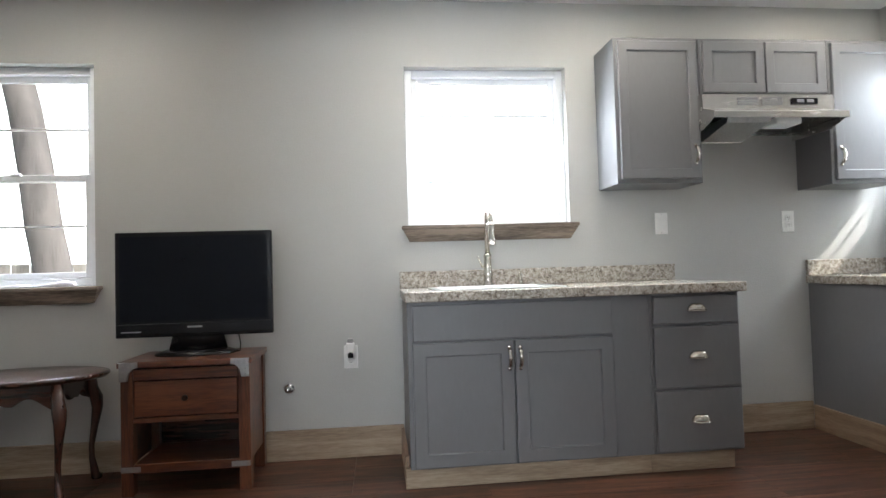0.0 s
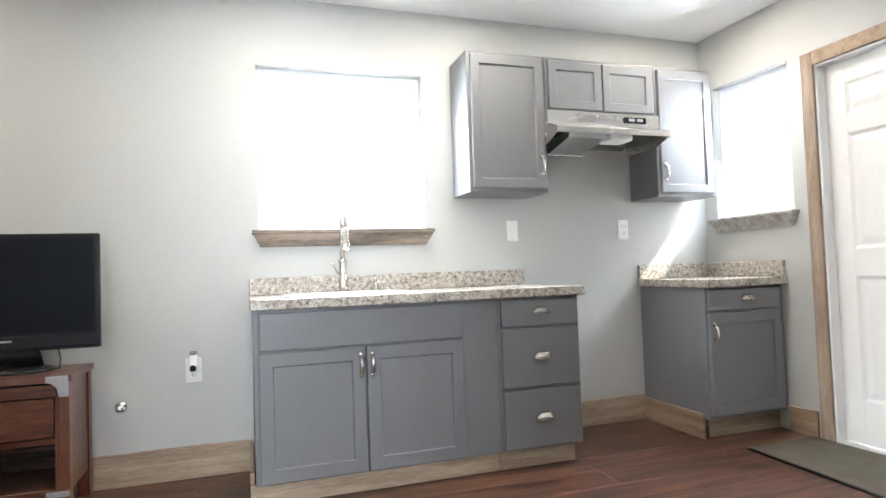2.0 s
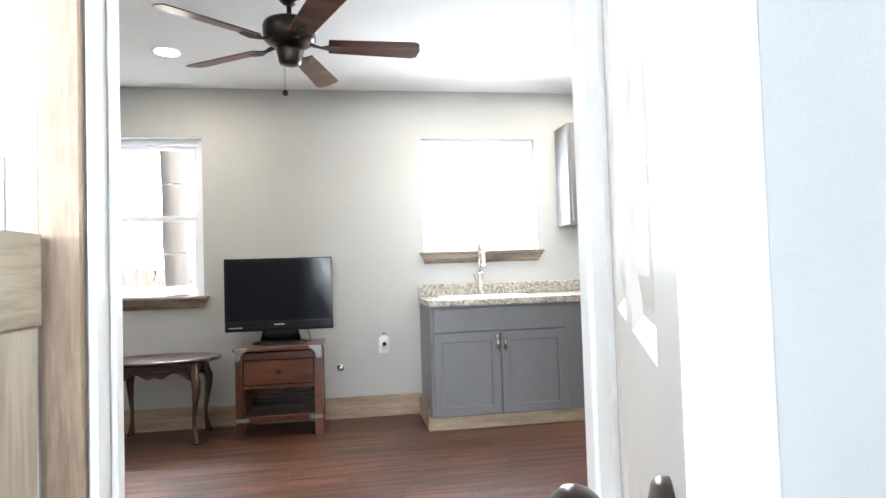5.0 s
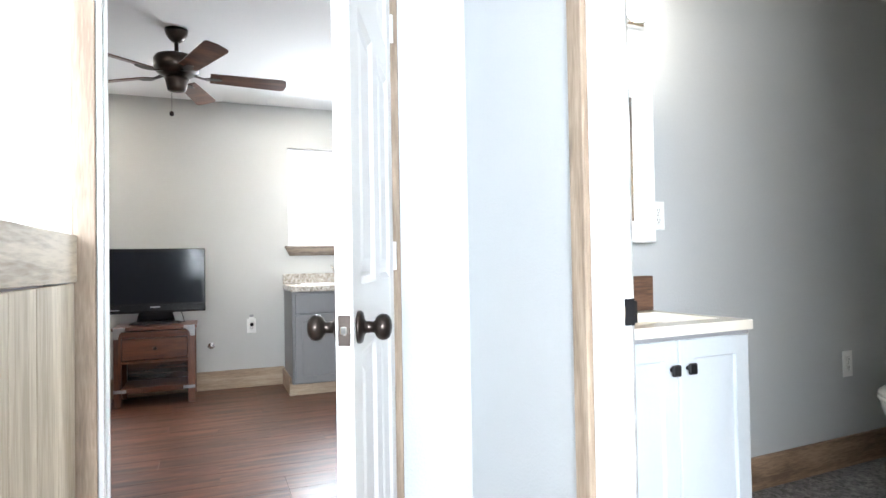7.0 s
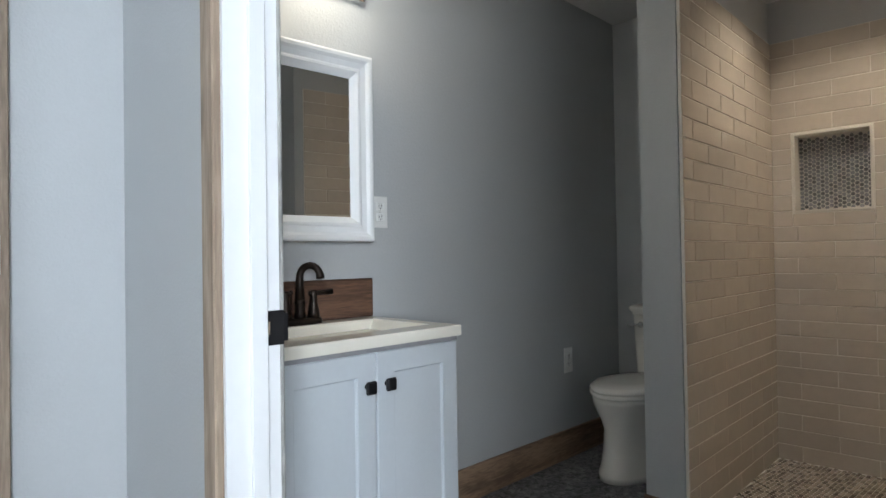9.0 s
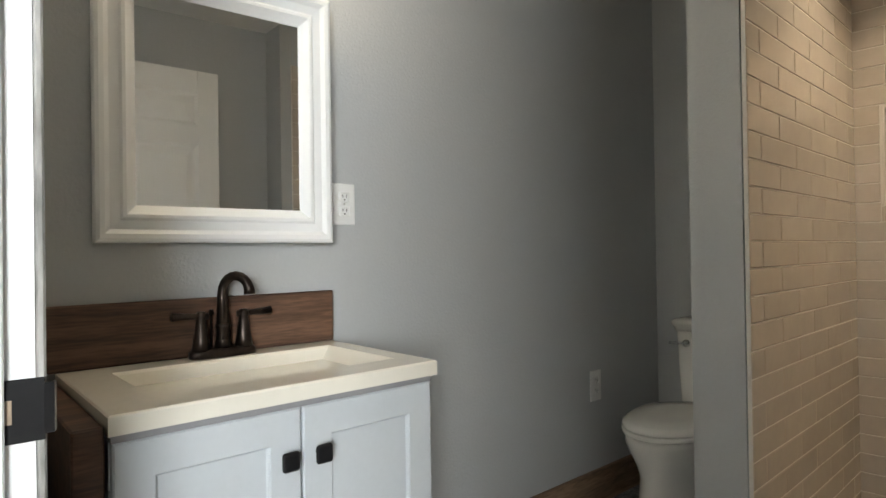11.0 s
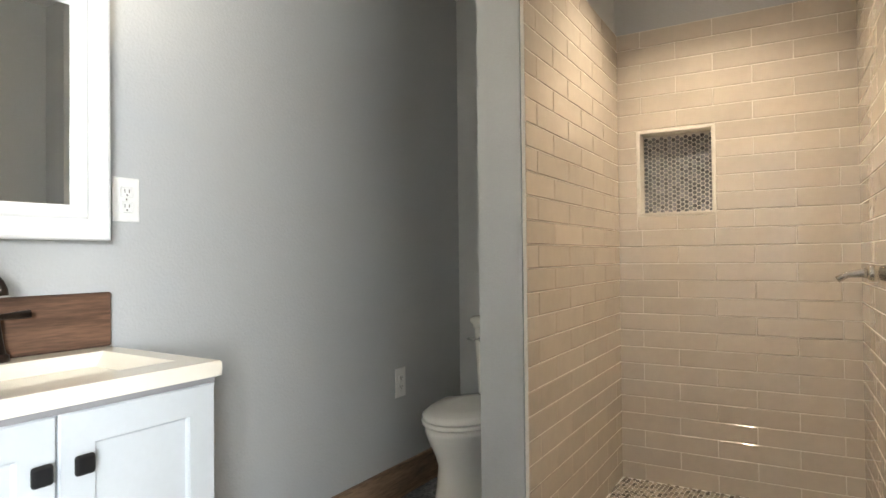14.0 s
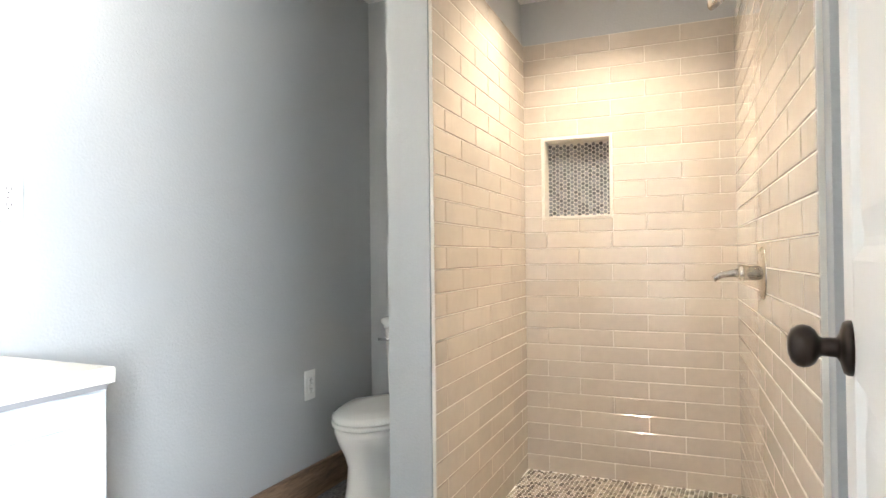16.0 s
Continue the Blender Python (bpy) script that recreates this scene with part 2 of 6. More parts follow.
def speckled(name, colors, scale, rough=0.35, bump=0.0):
    """Stone of many small flecks in several colours."""
    m = bpy.data.materials.new(name)
    m.use_nodes = True
    t = m.node_tree
    n, ln = t.nodes, t.links
    bsdf = n["Principled BSDF"]
    co = n.new("ShaderNodeTexCoord")
    wob = n.new("ShaderNodeTexNoise")
    wob.inputs["Scale"].default_value, wob.inputs["Detail"].default_value = scale * 0.6, 5
    ln.new(co.outputs["Object"], wob.inputs["Vector"])
    ad = n.new("ShaderNodeVectorMath")
    ad.operation = "MULTIPLY_ADD"
    ad.inputs[1].default_value = (0.05, 0.05, 0.05)
    ln.new(wob.outputs["Color"], ad.inputs[0])
    ln.new(co.outputs["Object"], ad.inputs[2])
    vo = n.new("ShaderNodeTexVoronoi")
    vo.inputs["Scale"].default_value = scale
    ln.new(ad.outputs[0], vo.inputs["Vector"])
    big = n.new("ShaderNodeTexNoise")
    big.inputs["Scale"].default_value, big.inputs["Detail"].default_value = scale * 0.35, 7
    ln.new(co.outputs["Object"], big.inputs["Vector"])
    sep = n.new("ShaderNodeSeparateColor")
    ln.new(vo.outputs["Color"], sep.inputs[0])
    mix = n.new("ShaderNodeMix")
    mix.data_type = "FLOAT"
    mix.inputs["Factor"].default_value = 0.62
    ln.new(sep.outputs[0], mix.inputs["A"])
    ln.new(big.outputs["Fac"], mix.inputs["B"])
    ramp = n.new("ShaderNodeValToRGB")
    e = ramp.color_ramp.elements
    e[0].position, e[0].color = 0.22, (*colors[0], 1)
    e[1].position, e[1].color = 0.78, (*colors[-1], 1)
    for k, c in enumerate(colors[1:-1]):
        el = e.new(0.22 + 0.56 * (k + 1) / (len(colors) - 1))
        el.color = (*c, 1)
    ln.new(mix.outputs["Result"], ramp.inputs["Fac"])
    ln.new(ramp.outputs["Color"], bsdf.inputs["Base Color"])
    bsdf.inputs["Roughness"].default_value = rough
    if bump:
        bp = n.new("ShaderNodeBump")
        bp.inputs["Strength"].default_value, bp.inputs["Distance"].default_value = bump, 0.004
        ln.new(vo.outputs["Distance"], bp.inputs["Height"])
        bp.invert = True
        ln.new(bp.outputs["Normal"], bsdf.inputs["Normal"])
    return m


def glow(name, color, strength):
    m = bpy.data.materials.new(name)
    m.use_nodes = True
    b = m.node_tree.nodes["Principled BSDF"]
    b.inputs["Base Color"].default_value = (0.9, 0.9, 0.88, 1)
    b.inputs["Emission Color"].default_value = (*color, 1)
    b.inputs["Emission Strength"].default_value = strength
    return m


def glass(name):
    m = bpy.data.materials.new(name)
    m.use_nodes = True
    b = m.node_tree.nodes["Principled BSDF"]
    b.inputs["Base Color"].default_value = (1, 1, 1, 1)
    b.inputs["Roughness"].default_value = 0.0
    b.inputs["Transmission Weight"].default_value = 1.0
    b.inputs["IOR"].default_value = 1.45
    return m


M_WALL = material("wall_paint", (0.47, 0.475, 0.46), 0.62, var=0.03, scale=1.2, fine=90, bump=0.28, bump_scale=120)
M_BATHWALL = material("bath_wall_paint", (0.485, 0.50, 0.505), 0.5, var=0.03, scale=1.2, fine=90, bump=0.3, bump_scale=120)
M_CEIL = material("ceiling_paint", (0.78, 0.78, 0.77), 0.8, var=0.02, scale=1.5, fine=70, bump=0.3, bump_scale=90)
M_TRIMWHITE = material("white_gloss_paint", (0.82, 0.83, 0.83), 0.35, var=0.02, scale=4, fine=50, bump=0.03)
M_DOORWHITE = material("white_door_paint", (0.82, 0.81, 0.79), 0.4, var=0.02, scale=3, fine=120, bump=0.06, stretch=(1, 1, 0.15))
M_VINYL = material("white_vinyl", (0.85, 0.87, 0.9), 0.3, var=0.015, bump=0.0)
M_CABGREY = material("grey_cabinet_paint", (0.163, 0.165, 0.173), 0.42, var=0.06, scale=2.5, fine=70, bump=0.05, stretch=(1, 1, 0.3))
M_VANITY = material("pale_grey_vanity_paint", (0.56, 0.60, 0.63), 0.42, var=0.03, scale=3, fine=80, bump=0.03)
M_BASIN = material("cultured_marble", (0.84, 0.80, 0.70), 0.16, var=0.02, scale=4, bump=0.0, coat=0.4)
M_PORC = material("porcelain", (0.82, 0.80, 0.75), 0.1, var=0.015, scale=4, bump=0.0, coat=0.6)
M_PLATE = material("white_plastic", (0.8, 0.8, 0.78), 0.35, var=0.02, bump=0.0)
M_NICKEL = material("brushed_nickel", (0.62, 0.58, 0.52), 0.24, 1.0, var=0.06, scale=8, fine=200, bump=0.03, stretch=(1, 1, 6))
M_CHROME = material("chrome", (0.8, 0.8, 0.8), 0.1, 1.0, var=0.03, bump=0.0)
M_STEEL = material("stainless_steel", (0.76, 0.74, 0.70), 0.26, 1.0, var=0.03, scale=2, fine=30, bump=0.0, stretch=(0.2, 1, 1))
M_SINK = material("stainless_sink", (0.66, 0.66, 0.66), 0.3, 1.0, var=0.05, scale=5, fine=180, bump=0.03)
M_BRONZE = material("oil_rubbed_bronze", (0.045, 0.035, 0.03), 0.32, 0.9, var=0.25, scale=14, fine=120, bump=0.03)
M_BLACK = material("black_hardware", (0.02, 0.02, 0.022), 0.35, 0.5, var=0.15, bump=0.0)
M_SCREEN = material("tv_screen", (0.004, 0.005, 0.009), 0.12, var=0.1, bump=0.0, spec=0.2)
M_TVFRAME = material("gloss_black_plastic", (0.009, 0.009, 0.011), 0.2, var=0.1, bump=0.0, spec=0.3)
M_LOGO = material("silver_print", (0.4, 0.4, 0.42), 0.35, 0.6, bump=0.0)
M_GRANITE = speckled("granite_laminate", [(0.09, 0.075, 0.065), (0.24, 0.205, 0.17), (0.42, 0.38, 0.325), (0.53, 0.495, 0.44), (0.68, 0.66, 0.62)], 120, 0.2)
M_PEBBLE = speckled("grey_pebble_floor", [(0.03, 0.03, 0.035), (0.10, 0.10, 0.105), (0.2, 0.2, 0.21), (0.36, 0.36, 0.36)], 75, 0.4, 0.5)
M_FLOOR = wood("brown_laminate", (0.014, 0.006, 0.004), (0.150, 0.064, 0.038), "x", 0.32, 26, rand=0.14, bump=0.12, knots=False)
M_UNDER = material("subfloor", (0.03, 0.02, 0.015), 0.8)
M_RUSTIC = wood("raw_pine_board", (0.23, 0.165, 0.11), (0.40, 0.315, 0.225), "x", 0.6, 22, rand=0.12)
M_RUSTICZ = wood("raw_pine_casing", (0.22, 0.16, 0.112), (0.40, 0.31, 0.228), "z", 0.6, 22, rand=0.1)
M_RUSTICY = wood("raw_pine_base", (0.23, 0.155, 0.10), (0.38, 0.28, 0.19), "y", 0.6, 22, rand=0.12)
M_GREYWOOD = wood("weathered_sill_wood", (0.085, 0.064, 0.05), (0.32, 0.255, 0.20), "x", 0.6, 26, bump=0.4)
# lighter copy of the sill wood, with the sun's glare put into its colour
M_GLAREWOODY = wood("glare_paled_sill_wood", (0.22, 0.205, 0.185), (0.46, 0.44, 0.41), "y", 0.6, 26)
M_DARKWOOD = wood("dark_stained_cedar", (0.045, 0.022, 0.014), (0.16, 0.085, 0.052), "x", 0.5, 22)
M_BASEBATH = wood("bath_baseboard_wood", (0.13, 0.08, 0.05), (0.33, 0.22, 0.14), "x", 0.5, 20, rand=0.15)
M_CHERRY = wood("cherry_wood", (0.040, 0.011, 0.005), (0.145, 0.046, 0.019), "x", 0.3, 18, bump=0.05, knots=False, coat=0.3)
M_CHERRYZ = wood("cherry_wood_upright", (0.045, 0.013, 0.006), (0.155, 0.05, 0.021), "z", 0.3, 18, bump=0.05, knots=False, coat=0.3)
M_MAHOG = wood("dark_mahogany", (0.022, 0.008, 0.006), (0.075, 0.028, 0.018), "x", 0.25, 8, bump=0.04, knots=False, coat=0.5)
M_MAHOGZ = wood("dark_mahogany_leg", (0.025, 0.009, 0.006), (0.085, 0.032, 0.02), "z", 0.25, 8, bump=0.04, knots=False, coat=0.4)
M_FANBLADE = wood("walnut_fan_blade", (0.05, 0.018, 0.011), (0.15, 0.06, 0.035), "x", 0.35, 8, bump=0.05, knots=False)
M_BLUEWOOD = wood("blue_stained_pine", (0.014, 0.014, 0.022), (0.125, 0.105, 0.112), "x", 0.4, 12, bump=0.3)
M_BLUEWOODZ = wood("blue_stained_pine_post", (0.018, 0.017, 0.024), (0.14, 0.112, 0.115), "z", 0.4, 12, bump=0.3)
M_PALEWOOD = wood("weathered_pale_board", (0.22, 0.17, 0.105), (0.56, 0.49, 0.375), "y", 0.65, 12, bump=0.8)
M_PALEWOODZ = wood("weathered_pale_panel", (0.40, 0.335, 0.24), (0.64, 0.575, 0.455), "z", 0.65, 11, bump=0.6)
M_PALEWOODX = wood("weathered_pale_rail", (0.13, 0.10, 0.065), (0.34, 0.285, 0.2), "x", 0.6, 9, bump=0.3)
M_TILE = material("beige_glazed_tile", (0.60, 0.53, 0.45), 0.07, var=0.06, scale=6, fine=30, bump=0.05, rand=0.05, coat=0.3)
M_GROUT = material("pale_grout", (0.78, 0.74, 0.67), 0.8, var=0.04, fine=200, bump=0.1)
M_PENNY = material("grey_blue_penny", (0.20, 0.20, 0.21), 0.12, var=0.5, scale=30, fine=80, bump=0.0, rand=0.55, coat=0.4)
M_PENNYGROUT = material("penny_grout", (0.72, 0.68, 0.62), 0.8, var=0.05, fine=150, bump=0.1)
M_BAREEDGE = material("bare_smeared_edge", (0.20, 0.195, 0.185), 0.85, var=0.5, scale=14, fine=90, bump=0.8, stretch=(1, 1, 0.25), second=(0.52, 0.51, 0.48))
M_HINGE = material("dull_steel_hinge", (0.74, 0.75, 0.74), 0.4, 0.25, var=0.08, scale=20, fine=90, bump=0.05)
M_PEWTER = material("aged_pewter", (0.34, 0.34, 0.35), 0.42, 0.85, var=0.2, scale=20, fine=90, bump=0.08)
M_MAT = material("brown_doormat", (0.075, 0.065, 0.045), 0.9, var=0.3, scale=9, fine=320, bump=0.6)
M_CLOTH = material("white_cloth", (0.75, 0.74, 0.8), 0.9, var=0.04, fine=120, bump=0.2)
M_GREEN = material("green_plastic", (0.30, 0.48, 0.22), 0.4, var=0.04, bump=0.0)
M_GREYPL = material("grey_plastic", (0.28, 0.28, 0.29), 0.4, var=0.05, bump=0.0)
M_BRASS = material("brass_screw", (0.7, 0.5, 0.22), 0.3, 1.0, var=0.05, bump=0.0)
M_MARBLE = material("pale_marble_top", (0.52, 0.53, 0.55), 0.12, var=0.1, scale=5, fine=20, bump=0.0, coat=0.5)
M_MESH = material("hood_filter_mesh", (0.46, 0.47, 0.47), 0.3, 1.0, var=0.3, scale=120, fine=400, bump=0.6)
M_GLOBE = glow("lit_globe", (1.0, 0.88, 0.68), 9.0)
M_DISC = glow("lit_lens", (1.0, 0.93, 0.82), 10.0)
# emission that makes the backdrop panels read as overexposed sky
M_BACKDROP = glow("backdrop_glow", (0.93, 0.97, 1.0), 5.0)
M_GLASS = glass("window_glass")
M_MIRROR = bpy.data.materials.new("mirror_silver")
M_MIRROR.use_nodes = True
_b = M_MIRROR.node_tree.nodes["Principled BSDF"]
_b.inputs["Base Color"].default_value = (0.9, 0.91, 0.9, 1)
_b.inputs["Metallic"].default_value, _b.inputs["Roughness"].default_value = 1.0, 0.01
M_BARK = material("tree_bark", (0.16, 0.145, 0.135), 0.9, var=0.4, scale=7, fine=40, bump=0.9, stretch=(1, 1, 0.3))
M_LEAF = material("shrub_leaf", (0.07, 0.12, 0.04), 0.6, var=0.4, scale=4, bump=0.0)
M_GROUND = material("dry_yard", (0.34, 0.31, 0.24), 0.95, var=0.2, scale=0.6, fine=12, bump=0.5)
M_FENCE = wood("pale_fence_board", (0.32, 0.29, 0.25), (0.5, 0.47, 0.42), "z", 0.8, 6)
M_SIDING = material("pale_siding", (0.6, 0.6, 0.58), 0.7, var=0.05, scale=2, bump=0.05)
M_PENNYISLAND = bpy.data.materials.new("penny_floor_glaze")
M_PENNYISLAND.use_nodes = True
_t = M_PENNYISLAND.node_tree
_g = _t.nodes.new("ShaderNodeNewGeometry")
_r = _t.nodes.new("ShaderNodeValToRGB")
_r.color_ramp.elements[0].color = (0.10, 0.085, 0.07, 1)
_r.color_ramp.elements[1].color = (0.46, 0.40, 0.33, 1)
_t.links.new(_g.outputs["Random Per Island"], _r.inputs["Fac"])
_t.links.new(_r.outputs["Color"], _t.nodes["Principled BSDF"].inputs["Base Color"])
_t.nodes["Principled BSDF"].inputs["Roughness"].default_value = 0.25

# ---- the large structure ----
CEIL = 2.45
BCEIL = 2.39
K_Y = 3.609
E_X = 2.912
W_X = -2.95
T = 0.12


def wall(name, p, q, z0, z1, thick, mat, openings=(), label=""):
    """A wall whose seen face runs from p to q, solid to the left of that way; openings: (s0, s1, z0, z1) along it."""
    d = Vector((q[0] - p[0], q[1] - p[1], 0))
    length = d.length
    m = Matrix.Translation((p[0], p[1], 0)) @ Matrix.Rotation(math.atan2(d.y, d.x), 4, "Z")
    cuts = sorted({0, length, *[s for o in openings for s in o[:2]]})
    bm = bmesh.new()
    for a, b in zip(cuts, cuts[1:]):
        holes = sorted((o[2], o[3]) for o in openings if o[0] <= a + 1e-6 and o[1] >= b - 1e-6)
        z = z0
        for lo, hi in holes + [(z1, z1)]:
            if lo - z > 1e-4:
                add(bm, bx(a, b, 0, thick, z, lo))
            z = hi
    bm.transform(m)
    return structure(name, bm, mat, label, "wall")


def wall_y(x):
    return 0.0717 + 0.0678 * x


# outer walls of the main room
KW = (0.055, 0.957, 1.21, 2.083)
LW = (-2.36, -1.545, 0.94, 2.085)
wall("wall_north", (W_X, K_Y), (E_X + T, K_Y), -0.05, CEIL + 0.05, T, M_WALL, [(KW[0] - W_X, KW[1] - W_X, KW[2], KW[3]), (LW[0] - W_X, LW[1] - W_X, LW[2], LW[3])], "pale grey painted wall with orange-peel texture")
EW = (2.935, 3.50, 1.245, 2.095)
ED = (1.86, 2.762, 0.0, 2.005)
wall("wall_east", (E_X, K_Y), (E_X, 0.20), -0.05, CEIL + 0.05, T, M_WALL, [(K_Y - EW[1], K_Y - EW[0], EW[2], EW[3]), (K_Y - ED[1], K_Y - ED[0], 0.0, ED[3])], "pale grey painted wall beside the entry door")
wall("wall_west", (W_X, -3.65), (W_X, K_Y), -0.05, CEIL + 0.05, T, M_WALL)
# wall between the main room and the rooms behind it, standing a little askew
OP = (-0.862, -0.062)
in_frame(BATH)
US, UE = -3.05, 3.5
wall("wall_middle", (US, 0), (UE, 0), -0.05, CEIL + 0.05, 0.094, M_BATHWALL, [(OP[0] - US, OP[1] - US, 0.0, 2.05)], "blue-grey painted wall with orange-peel texture")
in_frame(Matrix())
# wall between bedroom and bathroom, with the bathroom doorway
BD = (-1.668, -0.63)
wall("wall_bath_west", (0.25, 0.086), (0.25, -3.65), -0.05, CEIL + 0.05, 0.104, M_BATHWALL, [(0.086 - BD[1], 0.086 - BD[0], 0.0, 2.05)], "blue-grey painted wall round the bathroom doorway")
wall("wall_bedroom_south", (0.37, -3.65), (W_X - T, -3.65), -0.05, CEIL + 0.05, T, M_WALL, [(1.03, 2.43, 0.85, 2.1)])
# bathroom
wall("wall_nook", (2.86, 0.27), (2.905, -0.33), 0.0, BCEIL, 0.3, M_BATHWALL, (), "blue-grey wall behind the toilet")
structure("wall_partition", prism([(2.06, -0.37), (2.07, -0.530), (3.30, -0.421), (3.30, -0.30), (2.905, -0.314)], 0.0, BCEIL, 0.004), M_BATHWALL, "pale grey painted partition beside the shower", "wall")
structure("wall_bath_south", prism([(0.37, -1.82), (1.62, -1.82), (1.63, -1.633), (1.69, -1.628), (3.56, -1.417), (3.56, -1.9), (0.37, -1.9)], 0.0, BCEIL), M_BATHWALL, "grey painted wall behind the bathroom door", "wall")
# floors and ceilings
structure("floor", bx(W_X, E_X, 0.0, K_Y, -0.06, -0.008), M_UNDER, "dark subfloor under the planks", "floor")
structure("floor_bedroom", bx(W_X, 0.37, -3.65, 0.0, -0.06, -0.008), M_UNDER, "dark subfloor of the bedroom", "floor")
structure("floor_bathroom", prism([(0.30, 0.12), (0.30, -1.9), (1.98, -1.9), (1.98, -0.40), (3.0, -0.40), (3.0, 0.28)], -0.05, 0.02), M_PEBBLE, "dark grey speckled pebble mosaic floor", "floor")
structure("ceiling", bx(W_X, E_X, -3.65, K_Y, CEIL, CEIL + 0.08), M_CEIL, "white textured ceiling", "ceiling")
in_frame(BATH)
structure("ceiling_bathroom", bx(0.35, 3.62, -2.0, 0.004, BCEIL, BCEIL + 0.045), M_CEIL, "white ceiling of the bathroom", "ceiling")
in_frame(Matrix())
# back wall of the shower, with the hole of the niche
SX = 3.262
SHOWER = Matrix.Translation((SX, -0.414, 0)) @ Matrix.Rotation(radians(6.3), 4, "Z") @ Matrix.Translation((-SX, 0.414, 0))
NICHE = (-0.868, -0.54, 1.265, 1.66)
in_frame(SHOWER)
wall("wall_shower_back", (SX, -0.36), (SX, -1.50), -0.05, BCEIL, 0.14, M_BATHWALL, [(-0.36 - NICHE[1], -0.36 - NICHE[0], NICHE[2], NICHE[3])], "tiled shower wall with a niche")
in_frame(Matrix())
structure("shower_pan", prism([(1.98, -0.42), (3.30, -0.40), (3.42, -1.5), (1.98, -1.66)], -0.08, -0.035), M_PENNYGROUT, "pale grouted shower floor", "floor")
structure("shower_curb", bx(1.95, 2.055, -1.60, -0.525, -0.02, 0.066, 0.006), M_GROUT, "pale stone shower curb", "curb")
structure("roof", bx(W_X - 0.5, 3.9, -4.1, K_Y + 0.45, CEIL + 0.1, CEIL + 0.2), M_SIDING, "plain roof over the house", "roof")

# outside
structure("ground", bx(-90, 90, -90, 90, -0.35, -0.25), M_GROUND, "dry pale yard", "ground")

# ---- doors, windows, trim ----


def vinyl_window(name, m, w, h, lock=True, grid=(1, 1)):
    """A single-hung white window, w by h, at the outer side of its opening; local x along, y outward, z up."""
    in_frame(m)
    root = tagged(thing(name, (0, 0, 0), "white vinyl single-hung window with bright daylight behind", "window"), kind="structure")
    f = 0.042
    y0, y1 = 0.055, 0.115
    bm = bmesh.new()
    for b in ((0, f, 0, h), (w - f, w, 0, h)):
        add(bm, bx(b[0], b[1], y0, y1, b[2], b[3], 0.003))
    add(bm, bx(f, w - f, y0, y1, 0, f, 0.003))
    add(bm, bx(f, w - f, y0, y1, h - f, h, 0.003))
    part("window_frame", bm, M_VINYL, root)
    mid = h * 0.49
    for nm, z0, z1, ys in (("upper_sash", mid - 0.015, h - f, y0 + 0.034), ("lower_sash", f, mid + 0.02, y0 + 0.006)):
        s = 0.032
        bm = bmesh.new()
        add(bm, bx(f, f + s, ys, ys + 0.024, z0, z1, 0.002))
        add(bm, bx(w - f - s, w - f, ys, ys + 0.024, z0, z1, 0.002))
        add(bm, bx(f + s, w - f - s, ys, ys + 0.024, z0, z0 + s, 0.002))
        add(bm, bx(f + s, w - f - s, ys, ys + 0.024, z1 - s, z1, 0.002))
        for k in range(grid[0]):
            zz = z0 + (z1 - z0) * (k + 1) / (grid[0] + 1)
            add(bm, bx(f + s, w - f - s, ys + 0.008, ys + 0.016, zz - 0.006, zz + 0.006))
        sash = part(nm, bm, M_VINYL, root)
        pane = part("pane", bx(f + s, w - f - s, ys + 0.010, ys + 0.014, z0 + s, z1 - s), M_GLASS, sash)
        pane.visible_shadow = False
    if lock:
        part("sash_lock", bx(w / 2 - 0.025, w / 2 + 0.025, y0 - 0.012, y0 + 0.006, mid + 0.012, mid + 0.028, 0.003), M_VINYL, root)
    in_frame(Matrix())
    return root


vinyl_window("window_1", pose(LW[0], K_Y, LW[2]), LW[1] - LW[0], LW[3] - LW[2])
vinyl_window("window_2", pose(KW[0], K_Y, KW[2]), KW[1] - KW[0], KW[3] - KW[2])
vinyl_window("window_3", pose(E_X, EW[1], EW[2], 0, 0, -90), EW[1] - EW[0], EW[3] - EW[2])
vinyl_window("window_4", pose(-0.66, -3.65, 0.85, 0, 0, 180), 1.4, 1.25)


def wood_sill(name, m, length, mat, label):
    """A sill board with a moulded apron of reclaimed wood; local x along the wall, -y into the room, z=0 the sill's top."""
    in_frame(m)
    root = tagged(thing(name, (0, 0, 0), label, "window sill"), kind="structure")
    part("sill_board", bx(-0.035, length + 0.035, -0.062, 0.05, -0.02, 0.0, 0.003), mat, root)
    bm = bmesh.new()
    prof = [(-0.052, -0.02), (-0.046, -0.035), (-0.028, -0.062), (-0.016, -0.086), (-0.0, -0.086), (0.0, -0.02)]
    ends = [(-0.028, length + 0.028), (-0.022, length + 0.022), (-0.008, length + 0.008), (0.006, length - 0.006), (0.006, length - 0.006), (-0.028, length + 0.028)]
    a = [bm.verts.new((e[0], y, z)) for (y, z), e in zip(prof, ends)]
    b = [bm.verts.new((e[1], y, z)) for (y, z), e in zip(prof, ends)]
    n = len(prof)
    for k in range(n):
        bm.faces.new((a[k], a[(k + 1) % n], b[(k + 1) % n], b[k]))
    bm.faces.new(a[::-1])
    bm.faces.new(b)
    bmesh.ops.recalc_face_normals(bm, faces=bm.faces[:])
    part("apron", bm, mat, root)
    in_frame(Matrix())
    return root


